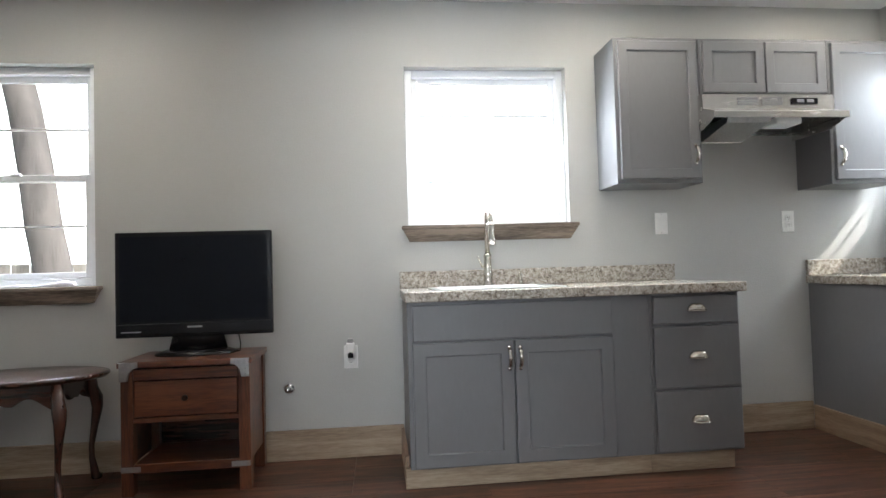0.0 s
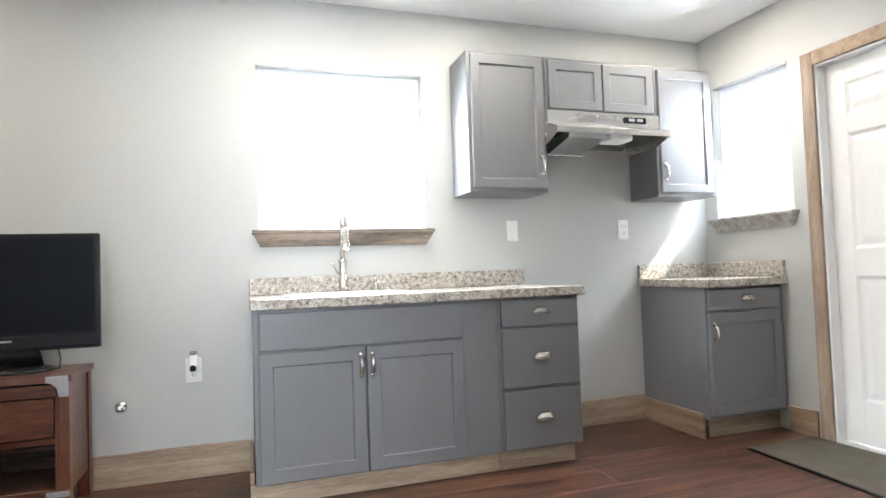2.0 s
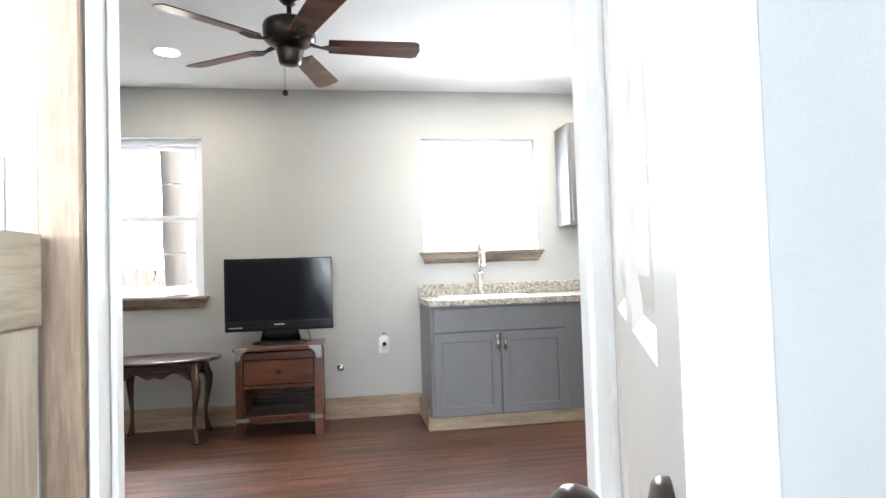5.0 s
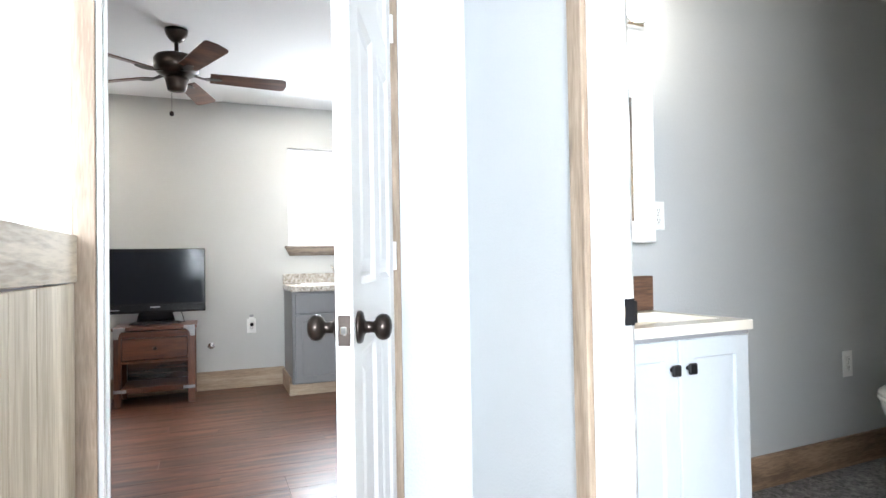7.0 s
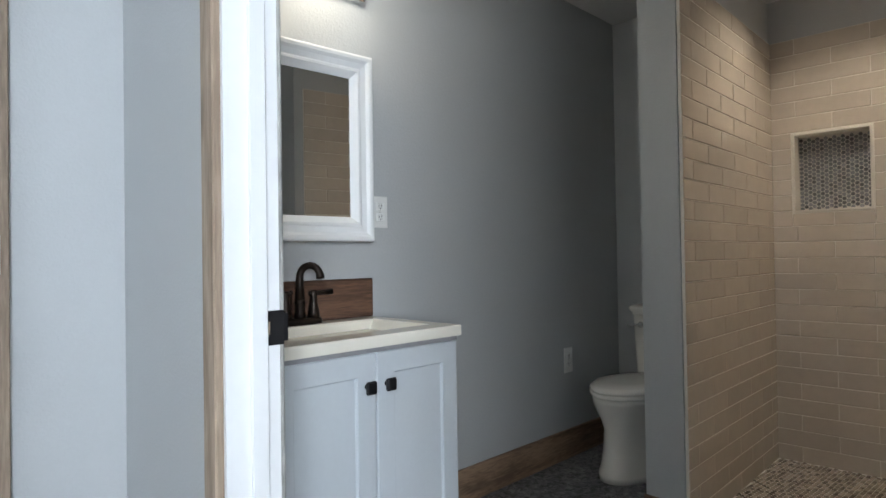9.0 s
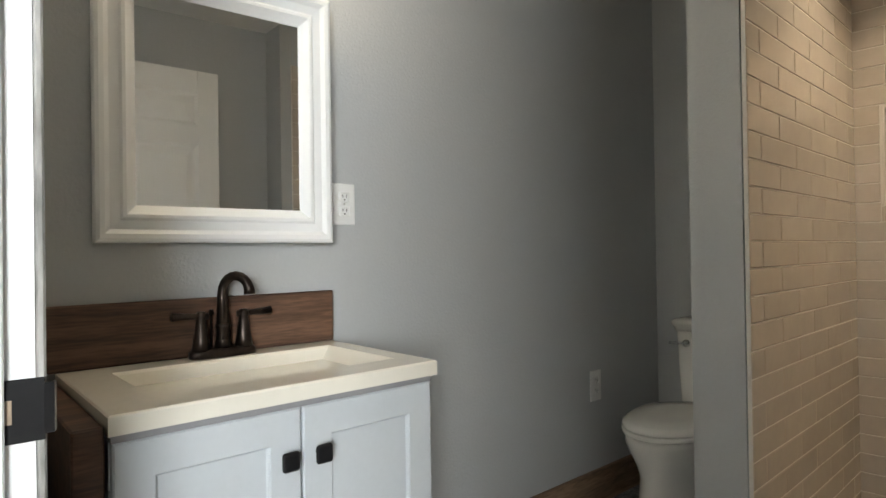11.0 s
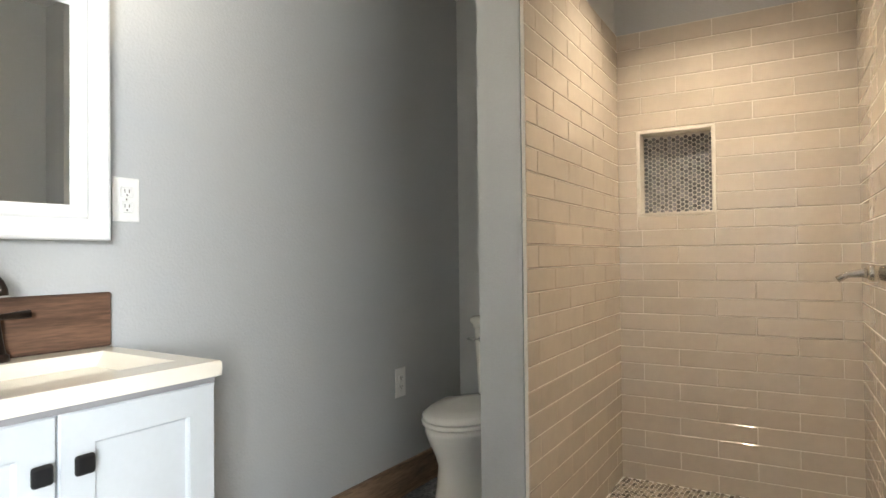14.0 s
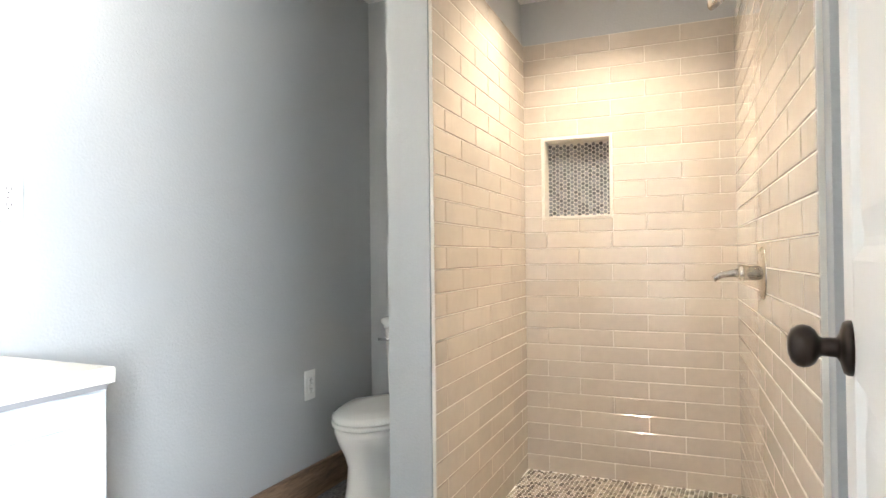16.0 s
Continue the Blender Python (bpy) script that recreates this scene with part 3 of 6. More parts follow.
wood_sill("windowsill_1", pose(LW[0], K_Y, LW[2] - 0.001), LW[1] - LW[0], M_GREYWOOD, "weathered brown wood sill under the living room window")
wood_sill("windowsill_2", pose(KW[0], K_Y, KW[2] - 0.001), KW[1] - KW[0], M_GREYWOOD, "weathered brown wood sill over the kitchen sink")
wood_sill("windowsill_3", pose(E_X, EW[1], EW[2] - 0.001, 0, 0, -90), EW[1] - EW[0], M_GLAREWOODY, "weathered wood sill in the kitchen corner, coloured pale for sun glare")


def knob_set(door, x, z, y_face, sign, mat):
    """A round door knob with its rose, on one face; local y."""
    m = Matrix.Translation((x, y_face, z)) @ Matrix.Rotation(radians(90 if sign < 0 else -90), 4, "X")
    prof = [(0.034, 0.0), (0.034, 0.005), (0.031, 0.009), (0.018, 0.0125), (0.0125, 0.016), (0.0115, 0.031), (0.014, 0.0345), (0.021, 0.038), (0.0258, 0.044), (0.0275, 0.051), (0.0262, 0.058), (0.021, 0.0645), (0.013, 0.068), (0.004, 0.0695)]
    return part("door_knob", lathe(prof, m, 28), mat, door, "dark bronze door knob", True)


def six_panel_door(name, m, w, h, label, hinge_at, mat, knob_mat=None, knob_z=0.93, backset=0.06, pin_side=1):
    """A six-panel door leaf: local x from the hinge, y through the thickness 0..0.035, z up."""
    in_frame(m)
    root = tagged(thing(name, (0, 0, 0), label, "door"), kind="structure")
    th = 0.035
    st, mid = 0.105, 0.095
    rails = [(0.0, 0.22), (0.86, 1.0), (1.60, 1.70), (h - 0.115, h)]
    bm = bmesh.new()
    add(bm, bx(0, st, 0, th, 0, h, 0.002))
    add(bm, bx(w - st, w, 0, th, 0, h, 0.002))
    for a, b in rails:
        add(bm, bx(st, w - st, 0.0005, th - 0.0005, a, b))
    for (a0, a1), (b0, b1) in zip(rails, rails[1:]):
        add(bm, bx(w / 2 - mid / 2, w / 2 + mid / 2, 0.0005, th - 0.0005, a1, b0))
    add(bm, bx(st, w - st, 0.011, th - 0.011, 0.2, h - 0.1))
    part("leaf", bm, mat, root)
    for (a0, a1), (b0, b1) in zip(rails, rails[1:]):
        for x0, x1 in ((st, w / 2 - mid / 2), (w / 2 + mid / 2, w - st)):
            bm = bmesh.new()
            for side in (0, 1):
                yb, yf = (0.0095, 0.003) if side == 0 else (th - 0.0095, th - 0.003)
                rings = []
                for inset, y in ((0.0, yb - (0.0091 if side == 0 else -0.0091)), (0.016, yb), (0.026, yb), (0.055, yf)):
                    rings.append([(x0 + inset, y, a1 + inset), (x1 - inset, y, a1 + inset), (x1 - inset, y, b0 - inset), (x0 + inset, y, b0 - inset)])
                rows = [[bm.verts.new(p) for p in r] for r in rings]
                for ra, rb in zip(rows, rows[1:]):
                    for k in range(4):
                        bm.faces.new((ra[k], ra[(k + 1) % 4], rb[(k + 1) % 4], rb[k]))
                bm.faces.new(rows[-1])
            bmesh.ops.recalc_face_normals(bm, faces=bm.faces[:])
            part("panel", bm, mat, root)
    for z in hinge_at:
        py = th + 0.004 if pin_side > 0 else -0.004
        bm = lathe([(0.006, -0.045), (0.006, 0.045)], Matrix.Translation((-0.004, py, z)), 10)
        add(bm, bx(-0.0025, 0.0, 0.004, th, z - 0.045, z + 0.045, 0.0008))
        hinge = part("hinge", bm, M_TRIMWHITE if knob_mat is None else M_HINGE, root, "white painted hinge" if knob_mat is None else "dull steel hinge")
        for dy, dz in ((0.018, -0.032), (0.024, 0.0), (0.018, 0.032)):
            bm = lathe([(0.0042, 0), (0.0042, 0.0006), (0.003, 0.0012)], Matrix.Translation((-0.0025, dy, z + dz)) @ Matrix.Rotation(radians(-90), 4, "Y"), 12)
            part("screw", bm, M_CHROME, hinge)
    if knob_mat is not None:
        kx = w - backset
        knob_set(root, kx, knob_z, 0.0, -1, knob_mat)
        knob_set(root, kx, knob_z, th, 1, knob_mat)
        part("latch_plate", bx(w - 0.001, w + 0.0015, 0.005, th - 0.005, knob_z - 0.03, knob_z + 0.03, 0.0007), knob_mat, root)
        part("latch_bolt", bx(w, w + 0.011, 0.011, th - 0.011, knob_z - 0.008, knob_z + 0.008, 0.002), M_CHROME, root)
    in_frame(Matrix())
    return root


# entry door in the east wall, closed; casing of raw wood
six_panel_door("door_1", pose(E_X + 0.055, ED[1] - 0.012, 0.01, 0, 0, -90), ED[1] - ED[0] - 0.024, ED[3] - 0.02, "closed white six-panel entry door", (0.25, 1.0, 1.78), M_DOORWHITE)


def casing(name, m, w, h, mat_up, mat_top, label, width=0.07, depth=0.018):
    """Boards round an opening w by h; local x along, -y into the room."""
    in_frame(m)
    root = tagged(thing(name, (0, 0, 0), label, "door casing"), kind="structure")
    part("side_board", bx(-width, -0.002, -depth, 0, 0, h + width, 0.003), mat_up, root)
    part("side_board", bx(w + 0.002, w + width, -depth, 0, 0, h + width, 0.003), mat_up, root)
    part("head_board", bx(-0.002, w + 0.002, -depth - 0.001, 0, h, h + width, 0.003), mat_top, root)
    in_frame(Matrix())
    return root


def jamb(name, m, w, h, depth, label, mat=M_TRIMWHITE, stop=0.0):
    """White lining of an opening, with the stop that the door meets."""
    in_frame(m)
    root = tagged(thing(name, (0, 0, 0), label, "door jamb"), kind="structure")
    t = 0.012
    for nm, b in (("side_lining", (0.001, t)), ("side_lining", (w - t, w - 0.001))):
        part(nm, bx(b[0], b[1], -0.004, depth + 0.004, 0, h - 0.001), mat, root)
    part("head_lining", bx(t, w - t, -0.004, depth + 0.004, h - t, h - 0.001), mat, root)
    for b in ((t, t + 0.01), (w - t - 0.01, w - t)):
        part("stop", bx(b[0], b[1], stop, stop + 0.032, 0, h - t, 0.002), mat, root)
    in_frame(Matrix())
    return root


casing("trim_entry", pose(E_X, ED[1], 0, 0, 0, -90), ED[1] - ED[0], ED[3], M_RUSTICZ, M_RUSTICY, "raw reclaimed wood casing round the entry door", 0.075)
jamb("jamb_entry", pose(E_X, ED[1], 0, 0, 0, -90), ED[1] - ED[0], ED[3], T, "white lining of the entry doorway", stop=0.092)
casing("trim_bedroom", BATH @ pose(OP[0], 0, 0), OP[1] - OP[0], 2.05, M_RUSTICZ, M_RUSTIC, "raw pine casing round the bedroom doorway", 0.057)
jamb("jamb_bedroom", BATH @ pose(OP[0], 0, 0), OP[1] - OP[0], 2.05, 0.094, "white painted lining of the bedroom doorway", stop=0.045)
casing("trim_bath", pose(0.25, BD[1], 0, 0, 0, -90), BD[1] - BD[0], 2.05, M_RUSTICZ, M_RUSTICY, "raw pine casing round the bathroom doorway", 0.062)
jb = jamb("jamb_bath", pose(0.25, BD[1], 0, 0, 0, -90), BD[1] - BD[0], 2.05, 0.094, "white painted lining of the bathroom doorway", stop=0.04)
for y0, y1 in ((BD[1] - 0.0125, BD[1] - 0.001), (BD[0] + 0.001, BD[0] + 0.0125)):
    bm = bx(0.3485, 0.3575, y0, y1, 0.0, 2.045, 0.0025)
    part("bare_edge", bm, M_BAREEDGE, jb, "bare paint-smeared edge of the lining")
# bedroom door, standing open
HX, HY = -0.066, 0.054
LX, LY = -0.355, -0.64
turn = math.degrees(math.atan2(LY - HY, LX - HX))
six_panel_door("door_2", pose(HX, HY, 0.012, 0, 0, turn), 0.745, 2.02, "white six-panel bedroom door standing open", (0.22, 1.065, 1.80), M_DOORWHITE, M_BRONZE, 0.914)
# bathroom door, swung open into the bathroom
six_panel_door("door_3", pose(0.318, -1.632, 0.058, 0, 0, -0.85), 0.962, 1.98, "white six-panel bathroom door standing open", (0.22, 0.99, 1.76), M_DOORWHITE, M_BRONZE, 0.892, 0.078, -1)
# strike plate of the bathroom doorway
SPX = 0.304
sp = thing("strike_plate", (SPX + 0.027, BD[1] - 0.0125, 0.93), "black metal strike plate with chrome screws", "strike plate")
bm = bx(SPX, SPX + 0.052, BD[1] - 0.0148, BD[1] - 0.0128, 0.898, 0.962, 0.0008)
lip = [(SPX + 0.050, BD[1] - 0.0148), (SPX + 0.060, BD[1] - 0.0138), (SPX + 0.0625, BD[1] - 0.004), (SPX + 0.0605, BD[1] - 0.004), (SPX + 0.058, BD[1] - 0.012), (SPX + 0.050, BD[1] - 0.0128)]
add(bm, prism(lip, 0.904, 0.956, 0.0006, 1))
part("plate", bm, M_BLACK, sp)
part("latch_hole", bx(SPX + 0.004, SPX + 0.024, BD[1] - 0.0156, BD[1] - 0.0147, 0.918, 0.942), M_RUSTICZ, sp, "hole for the latch with bare wood inside")
for z in (0.906, 0.954):
    part("screw", lathe([(0.005, 0), (0.004, 0.0015)], Matrix.Translation((SPX + 0.014, BD[1] - 0.0148, z)) @ Matrix.Rotation(radians(90), 4, "X"), 12), M_CHROME, sp)


def board(name, m, length, h, mat, label, depth=0.018):
    in_frame(m)
    ob = structure(name, bx(0, length, -depth, 0, 0, h, 0.003), mat, label, "baseboard")
    in_frame(Matrix())
    return ob


board("baseboard_1", pose(W_X, K_Y, 0), 2.955, 0.155, M_RUSTIC, "raw wood baseboard along the kitchen wall")
board("baseboard_2", pose(1.56, K_Y, 0), 0.79, 0.155, M_RUSTIC, "raw wood baseboard in the stove gap")
board("baseboard_3", pose(E_X, 3.03, 0, 0, 0, -90), 0.175, 0.14, M_RUSTICY, "raw wood baseboard beside the entry door")
board("baseboard_4", BATH @ pose(1.07, 0, 0.02), 1.80, 0.145, M_BASEBATH, "brown wood baseboard along the bathroom wall")
board("baseboard_5", pose(2.0575, -0.365, 0.02, 0, 0, -86), 0.15, 0.06, M_BASEBATH, "brown wood block at the foot of the partition", 0.012)

# ---- kitchen ----


def arched_pull(parent, x, y, z0, z1, mat):
    """An upright cabinet pull in front of y."""
    pts = []
    for k in range(9):
        s = k / 8
        pts.append((x, y - 0.004 - 0.022 * math.sin(s * math.pi) ** 0.35, z0 + 0.008 + (z1 - z0 - 0.016) * s))
    bm = tube(pts, [0.0065 + 0.0025 * math.sin(k / 8 * math.pi) + (0.003 if k in (1, 7) else 0) for k in range(9)], 8)
    for z in (z0, z1):
        add(bm, lathe([(0.009, 0), (0.009, 0.003), (0.006, 0.006)], Matrix.Translation((x, y, z)) @ Matrix.Rotation(radians(90), 4, "X"), 12))
    return part("handle", bm, mat, parent, "polished nickel pull", True)


def cup_pull(parent, x, y, z, mat):
    """A domed cup pull on a drawer front."""
    bm, rows = bmesh.new(), []
    for k in range(15):
        f = math.pi * (0.02 + 0.96 * k / 14)
        lobe = 1.0 + 0.05 * math.cos(6 * f)
        r = math.sin(f) ** 0.8 * lobe
        row = []
        for q in range(7):
            a = radians(15 * q)
            row.append(bm.verts.new((x - 0.046 * math.cos(f), y - 0.001 - 0.027 * r * math.sin(a), z - 0.014 + 0.034 * r * math.cos(a))))
        rows.append(row)
    for r0, r1 in zip(rows, rows[1:]):
        for q in range(6):
            bm.faces.new((r0[q], r0[q + 1], r1[q + 1], r1[q]))
    low = [(v[6].co.x, v[6].co.y) for v in rows]
    bm.faces.new([v[0] for v in rows] + [v[6] for v in rows][::-1])
    bmesh.ops.recalc_face_normals(bm, faces=bm.faces)
    add(bm, tube([(px, py - 0.001, z - 0.0145) for px, py in low], 0.0022, 6))
    return part("handle", bm, mat, parent, "polished nickel drawer pull", True)


def shaker(name, parent, x0, x1, y, z0, z1, mat, rail=0.058, th=0.019, label=""):
    """A framed door with a recessed panel; its front at y."""
    def rect(i, yy):
        return [(x0 + i, yy, z0 + i), (x1 - i, yy, z0 + i), (x1 - i, yy, z1 - i), (x0 + i, yy, z1 - i)]

    bm = loft([rect(0.0, y + th), rect(0.0, y + 0.003), rect(0.003, y), rect(rail - 0.002, y), rect(rail, y + 0.002), rect(rail, y + th), rect(0.0, y + th)], False)
    bmesh.ops.remove_doubles(bm, verts=bm.verts[:], dist=1e-5)
    d = part(name, bm, mat, parent, label)
    part("door_panel", bx(x0 + rail - 0.004, x1 - rail + 0.004, y + 0.009, y + th - 0.003, z0 + rail - 0.004, z1 - rail + 0.004), mat, d)
    part("moulding", ring_frame(x0 + rail - 0.002, x1 - rail + 0.002, z0 + rail - 0.002, z1 - rail + 0.002, 0.008, y + 0.004, y + 0.011), mat, d)
    return d


def ring_frame(x0, x1, z0, z1, w, y0, y1):
    """A thin rectangular moulding sloping inwards."""
    a = [(x0, y0, z0), (x1, y0, z0), (x1, y0, z1), (x0, y0, z1)]
    b = [(x0 + w, y1, z0 + w), (x1 - w, y1, z0 + w), (x1 - w, y1, z1 - w), (x0 + w, y1, z1 - w)]
    bm = bmesh.new()
    va, vb = [bm.verts.new(p) for p in a], [bm.verts.new(p) for p in b]
    vc = [bm.verts.new((p[0], y1, p[2])) for p in a]
    for k in range(4):
        j = (k + 1) % 4
        bm.faces.new((va[k], va[j], vb[j], vb[k]))
        bm.faces.new((va[k], vc[k], vc[j], va[j]))
        bm.faces.new((vb[k], vb[j], vc[j], vc[k]))
    bmesh.ops.recalc_face_normals(bm, faces=bm.faces[:])
    return bm


def slab(name, parent, x0, x1, y, z0, z1, mat, th=0.019):
    return part(name, bx(x0, x1, y, y + th, z0, z1, 0.006, 2), mat, parent)


FY = 3.030
SINK_BASE_LABEL = "grey painted sink base cabinet with double doors"
sb = thing("sink_cabinet", (0.01, FY + 0.02, 0.0), SINK_BASE_LABEL, "cabinet")
part("body", bx(0.010, 1.128, FY + 0.0195, K_Y - 0.002, 0.092, 0.828, 0.002), M_CABGREY, sb)
slab("false_front", sb, 0.032, 0.947, FY, 0.653, 0.815, M_CABGREY)
d = shaker("door", sb, 0.030, 0.483, FY, 0.100, 0.645, M_CABGREY)
arched_pull(d, 0.462, FY, 0.52, 0.615, M_NICKEL)
d = shaker("door", sb, 0.490, 0.947, FY, 0.100, 0.645, M_CABGREY)
arched_pull(d, 0.512, FY, 0.52, 0.615, M_NICKEL)
part("plinth_board", bx(-0.012, 1.128, FY + 0.05, FY + 0.068, 0.0, 0.0915, 0.002), M_RUSTIC, sb, "raw wood plinth board")
part("plinth_side", bx(-0.012, 0.006, FY + 0.0685, K_Y - 0.02, 0.0, 0.14, 0.002), M_RUSTICY, sb, "raw wood side board")
db = thing("drawer_cabinet", (1.35, FY + 0.02, 0.0), "grey painted base cabinet with three drawers", "cabinet")
part("body", bx(1.1285, 1.572, FY + 0.0195, K_Y - 0.002, 0.092, 0.828, 0.002), M_CABGREY, db)
for z0, z1 in ((0.686, 0.817), (0.392, 0.676), (0.102, 0.380)):
    dr = slab("drawer_front", db, 1.142, 1.560, FY, z0, z1, M_CABGREY)
    cup_pull(dr, 1.352, FY, (z0 + z1) / 2 + 0.01, M_NICKEL)
part("plinth_board", bx(1.1285, 1.540, FY + 0.05, FY + 0.068, 0.0, 0.0915, 0.002), M_RUSTIC, db, "raw wood plinth board")
# worktop with the sink's cut-out
CT = 0.874
wt = thing("worktop", (0.8, 3.3, CT - 0.045), "speckled beige and brown granite-look laminate worktop", "worktop")
SX0, SX1, SY0, SY1 = 0.16, 0.74, 3.10, 3.48
bm = bmesh.new()
add(bm, bx(0.0, SX0, FY - 0.028, K_Y - 0.001, CT - 0.045, CT, 0.005, 2))
add(bm, bx(SX1, 1.59, FY - 0.028, K_Y - 0.001, CT - 0.045, CT, 0.005, 2))
add(bm, bx(SX0 - 0.006, SX1 + 0.006, FY - 0.028, SY0, CT - 0.045, CT, 0.005, 2))
add(bm, bx(SX0 - 0.006, SX1 + 0.006, SY1, K_Y - 0.001, CT - 0.045, CT, 0.005, 2))
part("top", bm, M_GRANITE, wt)
part("upstand", bx(0.0, 1.548, K_Y - 0.02, K_Y - 0.002, CT + 0.0005, CT + 0.090, 0.004), M_GRANITE, wt)
sk = thing("kitchen_sink", (0.45, 3.29, CT), "stainless steel drop-in kitchen sink", "sink")
rings = []
for inset, z, rr in ((-0.022, CT + 0.001, 0.03), (-0.022, CT + 0.005, 0.03), (0.004, CT + 0.006, 0.045), (0.010, CT - 0.004, 0.05), (0.022, CT - 0.15, 0.06), (0.05, CT - 0.165, 0.05), (0.26, CT - 0.168, 0.01)):
    x0, x1, y0, y1 = SX0 + inset, SX1 - inset, SY0 + inset * 0.7, SY1 - inset * 0.7
    ring = []
    for cx, cy, a0 in ((x1 - rr, y1 - rr, 0), (x0 + rr, y1 - rr, 90), (x0 + rr, y0 + rr, 180), (x1 - rr, y0 + rr, 270)):
        for k in range(5):
            a = radians(a0 + k * 22.5)
            ring.append((cx + rr * math.cos(a), cy + rr * math.sin(a), z))
    rings.append(ring)
part("basin", loft(rings), M_SINK, sk, "", True)
part("drain", lathe([(0.03, 0), (0.03, 0.003), (0.02, 0.004)], Matrix.Translation((0.45, 3.29, CT - 0.168))), M_CHROME, sk)
fc = thing("kitchen_faucet", (0.47, 3.535, CT), "brushed nickel pull-down kitchen faucet", "faucet")
part("base", lathe([(0.034, 0), (0.034, 0.006), (0.026, 0.016), (0.022, 0.05), (0.027, 0.062), (0.022, 0.075), (0.019, 0.15), (0.023, 0.16), (0.016, 0.175)], Matrix.Translation((0.47, 3.535, CT))), M_NICKEL, fc, "", True)
pts = [(0.47, 3.535, CT + 0.17)]
for k in range(13):
    a = radians(180 - k * 15)
    pts.append((0.47, 3.475 - 0.06 * math.cos(a), CT + 0.33 + 0.075 * math.sin(a)))
part("gooseneck", tube(pts, 0.0125, 12), M_NICKEL, fc, "", True)
part("spray_head", lathe([(0.014, 0.115), (0.017, 0.10), (0.017, 0.055), (0.023, 0.035), (0.025, 0.0)][::-1], Matrix.Translation((0.47, 3.415, CT + 0.215))), M_NICKEL, fc, "", True)
part("lever", tube([(0.47, 3.535, CT + 0.1), (0.44, 3.53, CT + 0.105), (0.415, 3.525, CT + 0.16)], [0.009, 0.006, 0.004], 8), M_NICKEL, fc, "", True)
so = thing("soap_dispenser", (0.645, 3.535, CT), "small brushed nickel soap dispenser on the worktop", "soap dispenser")
part("post", lathe([(0.016, 0), (0.016, 0.005), (0.010, 0.012), (0.010, 0.045), (0.013, 0.05), (0.008, 0.058), (0.006, 0.068)], Matrix.Translation((0.645, 3.535, CT))), M_NICKEL, so, "", True)
part("spout", tube([(0.645, 3.535, CT + 0.066), (0.635, 3.50, CT + 0.072), (0.632, 3.475, CT + 0.062)], 0.004, 8), M_NICKEL, so, "", True)

# corner base cabinet
C0, C1 = 2.362, E_X - 0.003
cb = thing("corner_cabinet", (2.6, FY + 0.02, 0.0), "small grey base cabinet with one drawer and one door", "cabinet")
part("body", bx(C0, C1, FY + 0.0195, K_Y - 0.002, 0.115, 0.828, 0.002), M_CABGREY, cb)
dr = slab("drawer_front", cb, C0 + 0.012, C1 - 0.03, FY, 0.700, 0.820, M_CABGREY)
cup_pull(dr, 2.64, FY, 0.765, M_NICKEL)
d = shaker("door", cb, C0 + 0.010, C1 - 0.03, FY, 0.130, 0.688, M_CABGREY)
arched_pull(d, C0 + 0.04, FY, 0.535, 0.63, M_NICKEL)
part("plinth_board", bx(C0 + 0.04, C1, FY + 0.075, FY + 0.093, 0.0, 0.1145, 0.002), M_RUSTIC, cb, "raw wood plinth board")
part("plinth_side", bx(C0 - 0.016, C0 + 0.002, FY + 0.06, K_Y - 0.02, 0.0, 0.135, 0.002), M_RUSTICY, cb, "raw wood side board")
cw = thing("corner_worktop", (2.63, 3.3, CT - 0.045), "speckled granite-look worktop in the kitchen corner", "worktop")
part("top", bx(C0 - 0.015, E_X - 0.002, FY - 0.028, K_Y - 0.001, CT - 0.045, CT, 0.005, 2), M_GRANITE, cw)
part("upstand", bx(C0 - 0.012, E_X - 0.023, K_Y - 0.02, K_Y - 0.002, CT + 0.0005, CT + 0.090, 0.004), M_GRANITE, cw)
part("side_upstand", bx(E_X - 0.022, E_X - 0.002, FY - 0.02, K_Y - 0.003, CT + 0.0005, CT + 0.090, 0.004), M_GRANITE, cw)

# wall cabinets
UY = 3.318
UT = 2.150


def wall_cabinet(x0, x1, z0, doors, label, pull):
    root = thing("wall_cabinet", ((x0 + x1) / 2, UY + 0.02, z0), label, "wall cabinet", "wall cabinets")
    part("body", bx(x0, x1, UY + 0.0195, K_Y - 0.002, z0, UT, 0.002), M_CABGREY, root)
    w = (x1 - x0 - 0.03) / doors
    for k in range(doors):
        a = x0 + 0.015 + k * w
        d = shaker("door", root, a + 0.003, a + w - 0.003, UY, z0 + 0.022, UT - 0.022, M_CABGREY, 0.05)
        if pull == "right":
            arched_pull(d, a + w - 0.028, UY, z0 + 0.10, z0 + 0.195, M_NICKEL)
        if pull == "left":
            arched_pull(d, a + 0.028, UY, z0 + 0.10, z0 + 0.195, M_NICKEL)
    return root


wall_cabinet(1.128, 1.592, 1.385, 1, "tall grey wall cabinet with one framed door", "right")
wall_cabinet(1.593, 2.324, 1.835, 2, "low grey wall cabinet over the range hood", "")
wall_cabinet(2.325, 2.742, 1.368, 1, "tall grey wall cabinet beside the corner window", "left")
